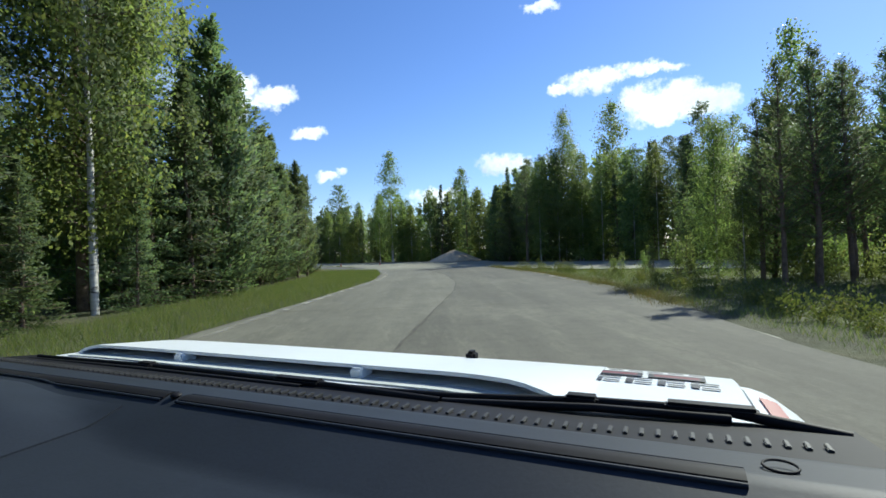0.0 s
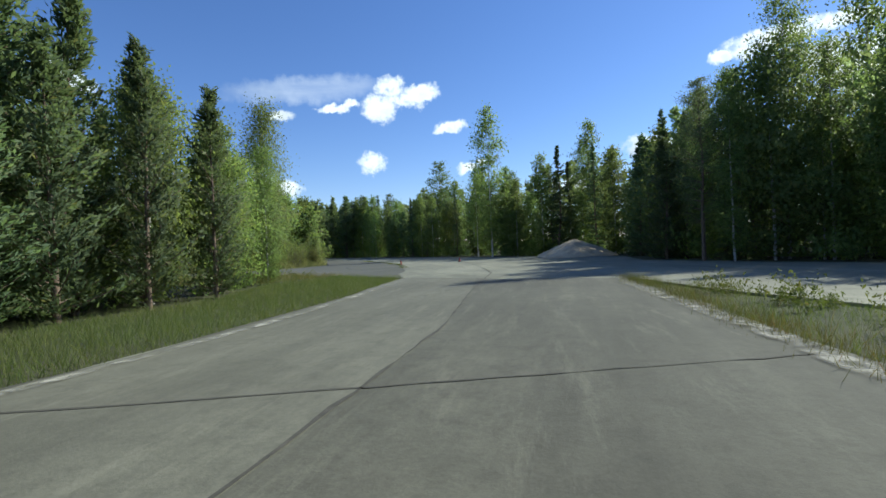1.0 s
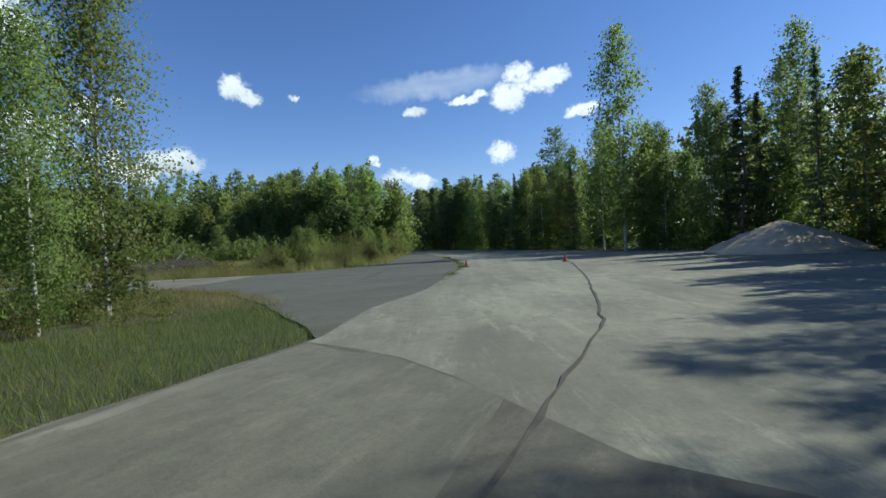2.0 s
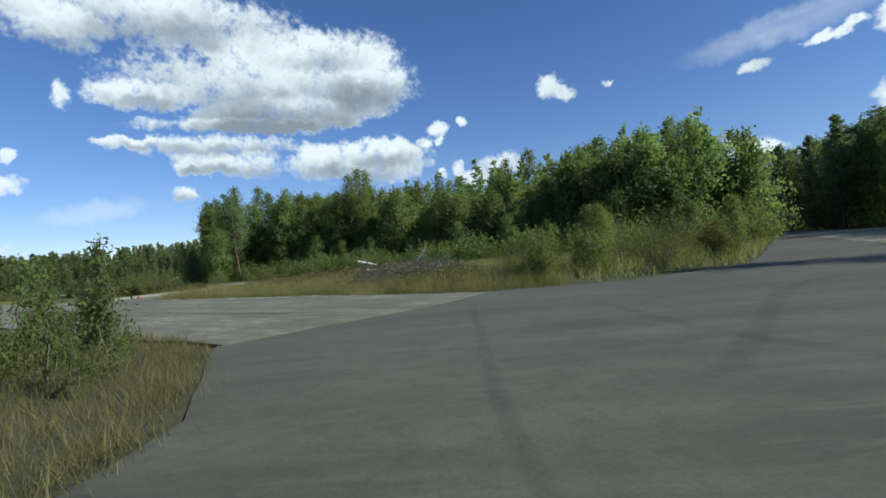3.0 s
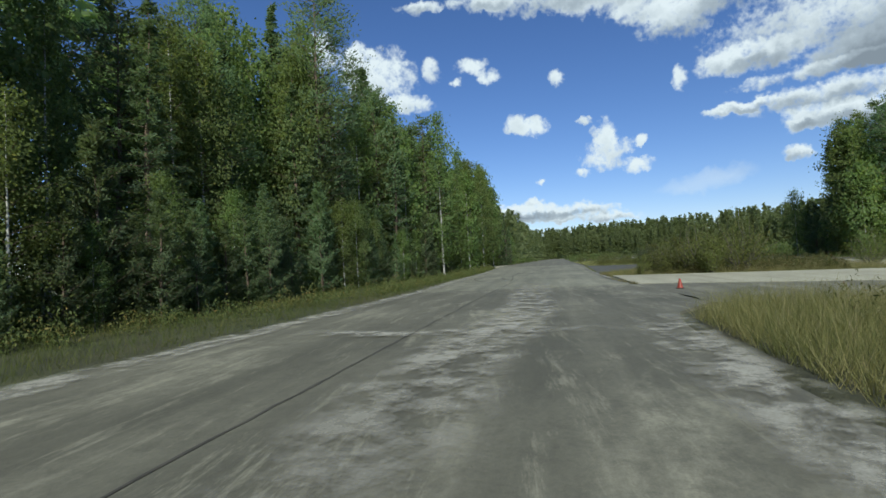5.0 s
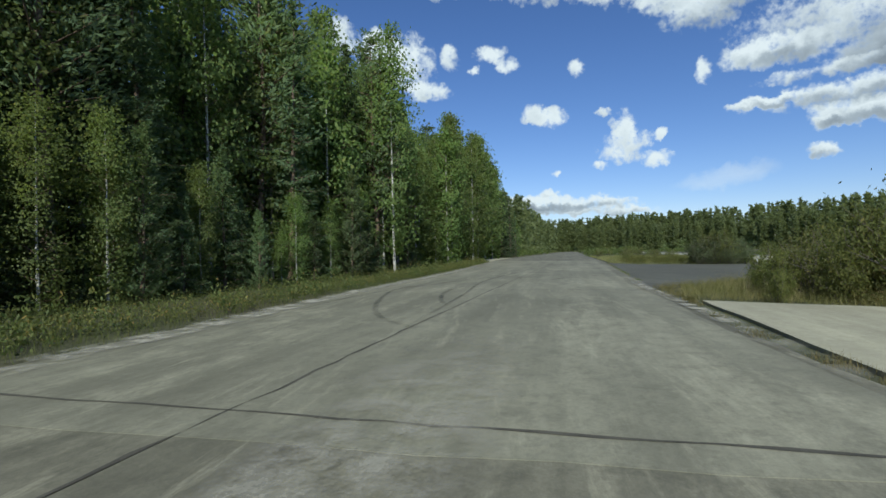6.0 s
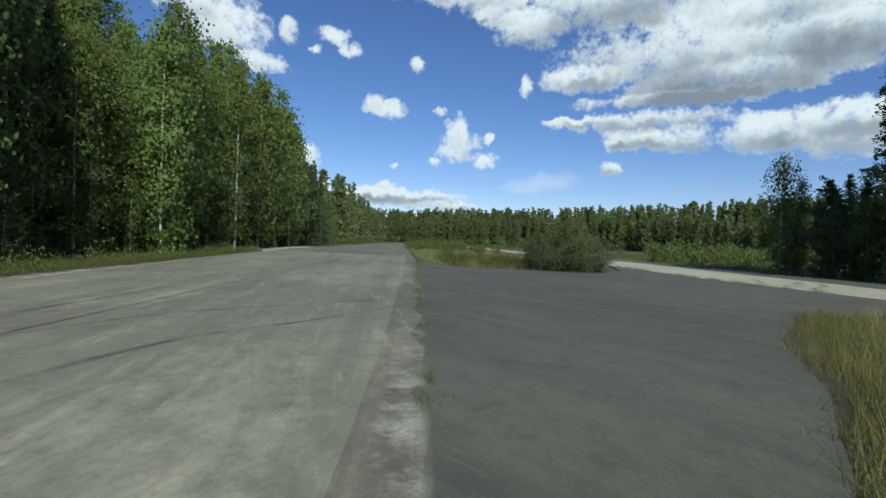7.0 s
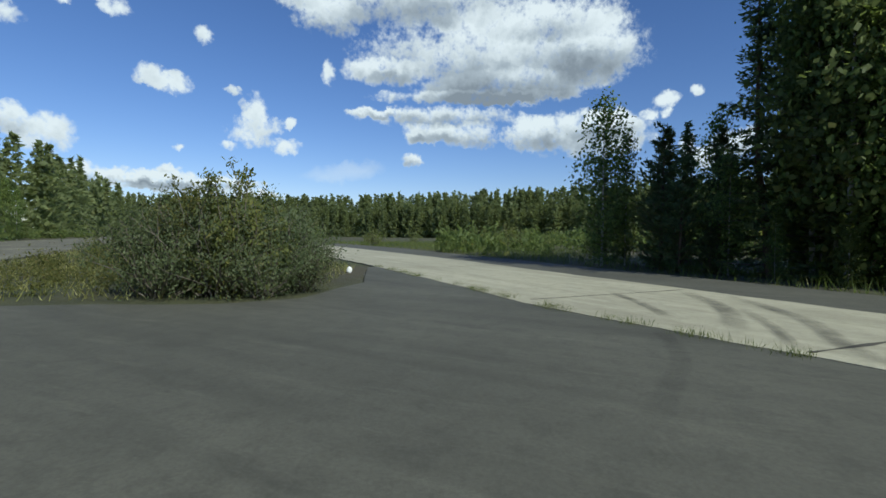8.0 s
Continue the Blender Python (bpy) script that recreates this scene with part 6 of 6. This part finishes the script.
soft_part("roof", surface(lambda r, f: (r, f, 1.41 - 0.05 * ((r - MID) / 0.64) ** 4 - 0.03 * ((f + 0.85) / 0.55) ** 4), list(np.linspace(MID - 0.64, MID + 0.64, 13)), list(np.linspace(-1.42, -0.32, 11)), 0.04), mat_paint, car, "white roof")
soft_part("tailgate", surface(lambda r, f: (r, f, 1.36 - (-1.42 - f) * 0.68), list(np.linspace(MID - 0.68, MID + 0.68, 7)), list(np.linspace(-2.06, -1.42, 7)), 0.04), mat_trim, car, "dark sloping tailgate")
bm = bmesh.new()
box(bm, MID - HALF + 0.02, MID + HALF - 0.02, 1.60, 1.72, 0.22, 0.60, 0.05)
part("front_bumper", bm, mat_paint, car)
bm = bmesh.new()
box(bm, MID - HALF + 0.02, MID + HALF - 0.02, -2.14, -2.0, 0.26, 0.60, 0.05)
part("rear_bumper", bm, mat_paint, car)
bm = bmesh.new()
box(bm, MID - HALF + 0.06, MID + HALF - 0.06, -2.0, 1.58, 0.20, 0.24)
part("floor_pan", bm, mat_trim, car)


def dash_z(r, f):
    crease = 0.31 + 0.09 * min(1.0, max(0.0, (-0.50 - r) / 0.34)) ** 1.4
    z = 1.021 - 0.19 * (f - 0.40) if f > 0.40 else 1.021 - 0.34 * (0.40 - max(f, crease))
    return z - 0.03 * max(0.0, crease - f) - 5.0 * max(0.0, f - 0.475) ** 2


dash = soft_part("dashboard", surface(lambda r, f: (r, f, dash_z(r, f)), list(np.linspace(-1.42, 0.175, 49)), list(np.linspace(0.02, 0.50, 49)), 0.12), mat_dash, car, "dark blue grey dashboard top")
for r0, r1 in ((-1.20, -0.573), (-0.545, 0.045)):
    soft_part("vent_slot", surface(lambda r, f: (r, f, dash_z(r, f) + 0.0025), list(np.linspace(r0, r1, 14)), [0.391, 0.396, 0.402, 0.408], 0.002), mat_trim, dash, "black demister slot")
    for edge_f in (0.388, 0.411):
        v, q = tube([(r, edge_f, dash_z(r, edge_f) + 0.001) for r in np.linspace(r0, r1, 20)], np.full(20, 0.0022), 6)
        part("ridge", smooth(mesh_np("ridge", v, [q])), mat_dash, dash)
bm = bmesh.new()
bmesh.ops.create_uvsphere(bm, u_segments=14, v_segments=8, radius=0.007)
for v in bm.verts:
    v.co = Vector((v.co.x - 0.558, v.co.y + 0.398, v.co.z * 0.5 + dash_z(-0.558, 0.398) + 0.002))
soft_part("clip", bm, mat_trim, dash, "small black clip between the slots")
ring = [(0.071 + 0.0115 * math.cos(a), 0.430 + 0.0115 * math.sin(a), dash_z(0.071, 0.430) + 0.003) for a in np.linspace(0, 2 * math.pi, 25)]
v, q = tube(ring, np.full(25, 0.0011), 6)
part("sensor_ring", smooth(mesh_np("ring", v, [q])), mat_trim, dash, "black ring of a small sensor")
soft_part("instrument_hood", surface(lambda r, f: (r, f, dash_z(r, f) + 0.002 + 0.03 * max(0.0, 1 - ((r + 0.86) / 0.24) ** 2) * min(1.0, max(0.0, (0.37 - f) / 0.08))), list(np.linspace(-1.10, -0.62, 24)), list(np.linspace(0.03, 0.37, 24)), 0.008), mat_dash, dash, "dark instrument hood")


def cowl_z(r, f):
    return 0.990 - 0.13 * (f - 0.5) + 0.006 * max(0.0, r + 0.1) / 0.2


grille = soft_part("cowl", surface(lambda r, f: (r, f, cowl_z(r, f)), list(np.linspace(-1.42, 0.175, 30)), list(np.linspace(0.50, 0.655, 8)), 0.05), mat_trim, car, "black slatted cowl under the windscreen")
bm = bmesh.new()
box(bm, -0.0022, 0.0022, -0.009, 0.009, 0.0, 0.004, 0.0008)
slat_mesh = as_mesh(bm, "slat")
slat_mesh.materials.append(mat_slat)
for i in range(96):
    r = -1.40 + i * 0.0161
    sl = new("slat", slat_mesh)
    sl.parent = grille
    sl.location = (r, 0.553, cowl_z(r, 0.553))
for pts in (((0.168, 0.63, 0.978), (0.06, 0.655, 0.986), (-0.09, 0.655, 0.984), (-0.30, 0.640, 0.976), (-0.62, 0.632, 0.974)),
            ((-0.30, 0.615, 0.975), (-0.55, 0.628, 0.978), (-0.95, 0.632, 0.978), (-1.36, 0.625, 0.976))):
    wiper = new("wiper")
    wiper.parent = car
    v, q = tube(pts, np.linspace(0.007, 0.0045, len(pts)), 8)
    part("arm", smooth(mesh_np("arm", v, [q])), mat_trim, wiper)
    p = [(x, y - 0.018, z - 0.003) for x, y, z in pts[1:]]
    v, q = tube(p, np.full(len(p), 0.0055), 6)
    part("blade", smooth(mesh_np("blade", v, [q])), mat_trim, wiper)
    for k in (1, 2):
        bm = bmesh.new()
        x, y, z = pts[k]
        wide = 0.05 if k == 1 else 0.022
        box(bm, x - wide - 0.02, x + wide - 0.02, y - 0.012, y + 0.010, z - 0.004, z + 0.008, 0.004)
        part("bracket", bm, mat_trim, wiper)

for side in (-1, 1):
    for f in (1.02, -1.39):
        wheel = new("wheel")
        wheel.parent = car
        wheel.matrix_basis = pose(MID + side * 0.76, f, 0.285, 0, 90, 0)
        soft_part("tyre", lathe(((0.19, -0.085), (0.26, -0.09), (0.283, -0.07), (0.285, 0.0), (0.283, 0.07), (0.26, 0.09), (0.19, 0.085)), 32), mat_tyre, wheel)
        soft_part("rim", lathe(((0.195, -0.08), (0.18, -0.05), (0.06, 0.03 * side), (0.03, 0.05 * side), (0.001, 0.05 * side)), 32), mat_rim, wheel)


# ---------------------------------------------------------------- small white stone by the willow island
bm = bmesh.new()
bmesh.ops.create_icosphere(bm, subdivisions=3, radius=0.09)
for v in bm.verts:
    v.co *= 1 + 0.25 * noise.noise(v.co * 14)
    v.co.z *= 1.25
stone = part("stone", bm, plain("white stone", (0.70, 0.70, 0.68), 0.8, 0, 0.1, 9.0, 0.0, 40.0))
smooth(stone.data)
stone.location = (-93.2, 20.0, 0.05)
tagged(stone, "small white stone at the grass edge", "stone")
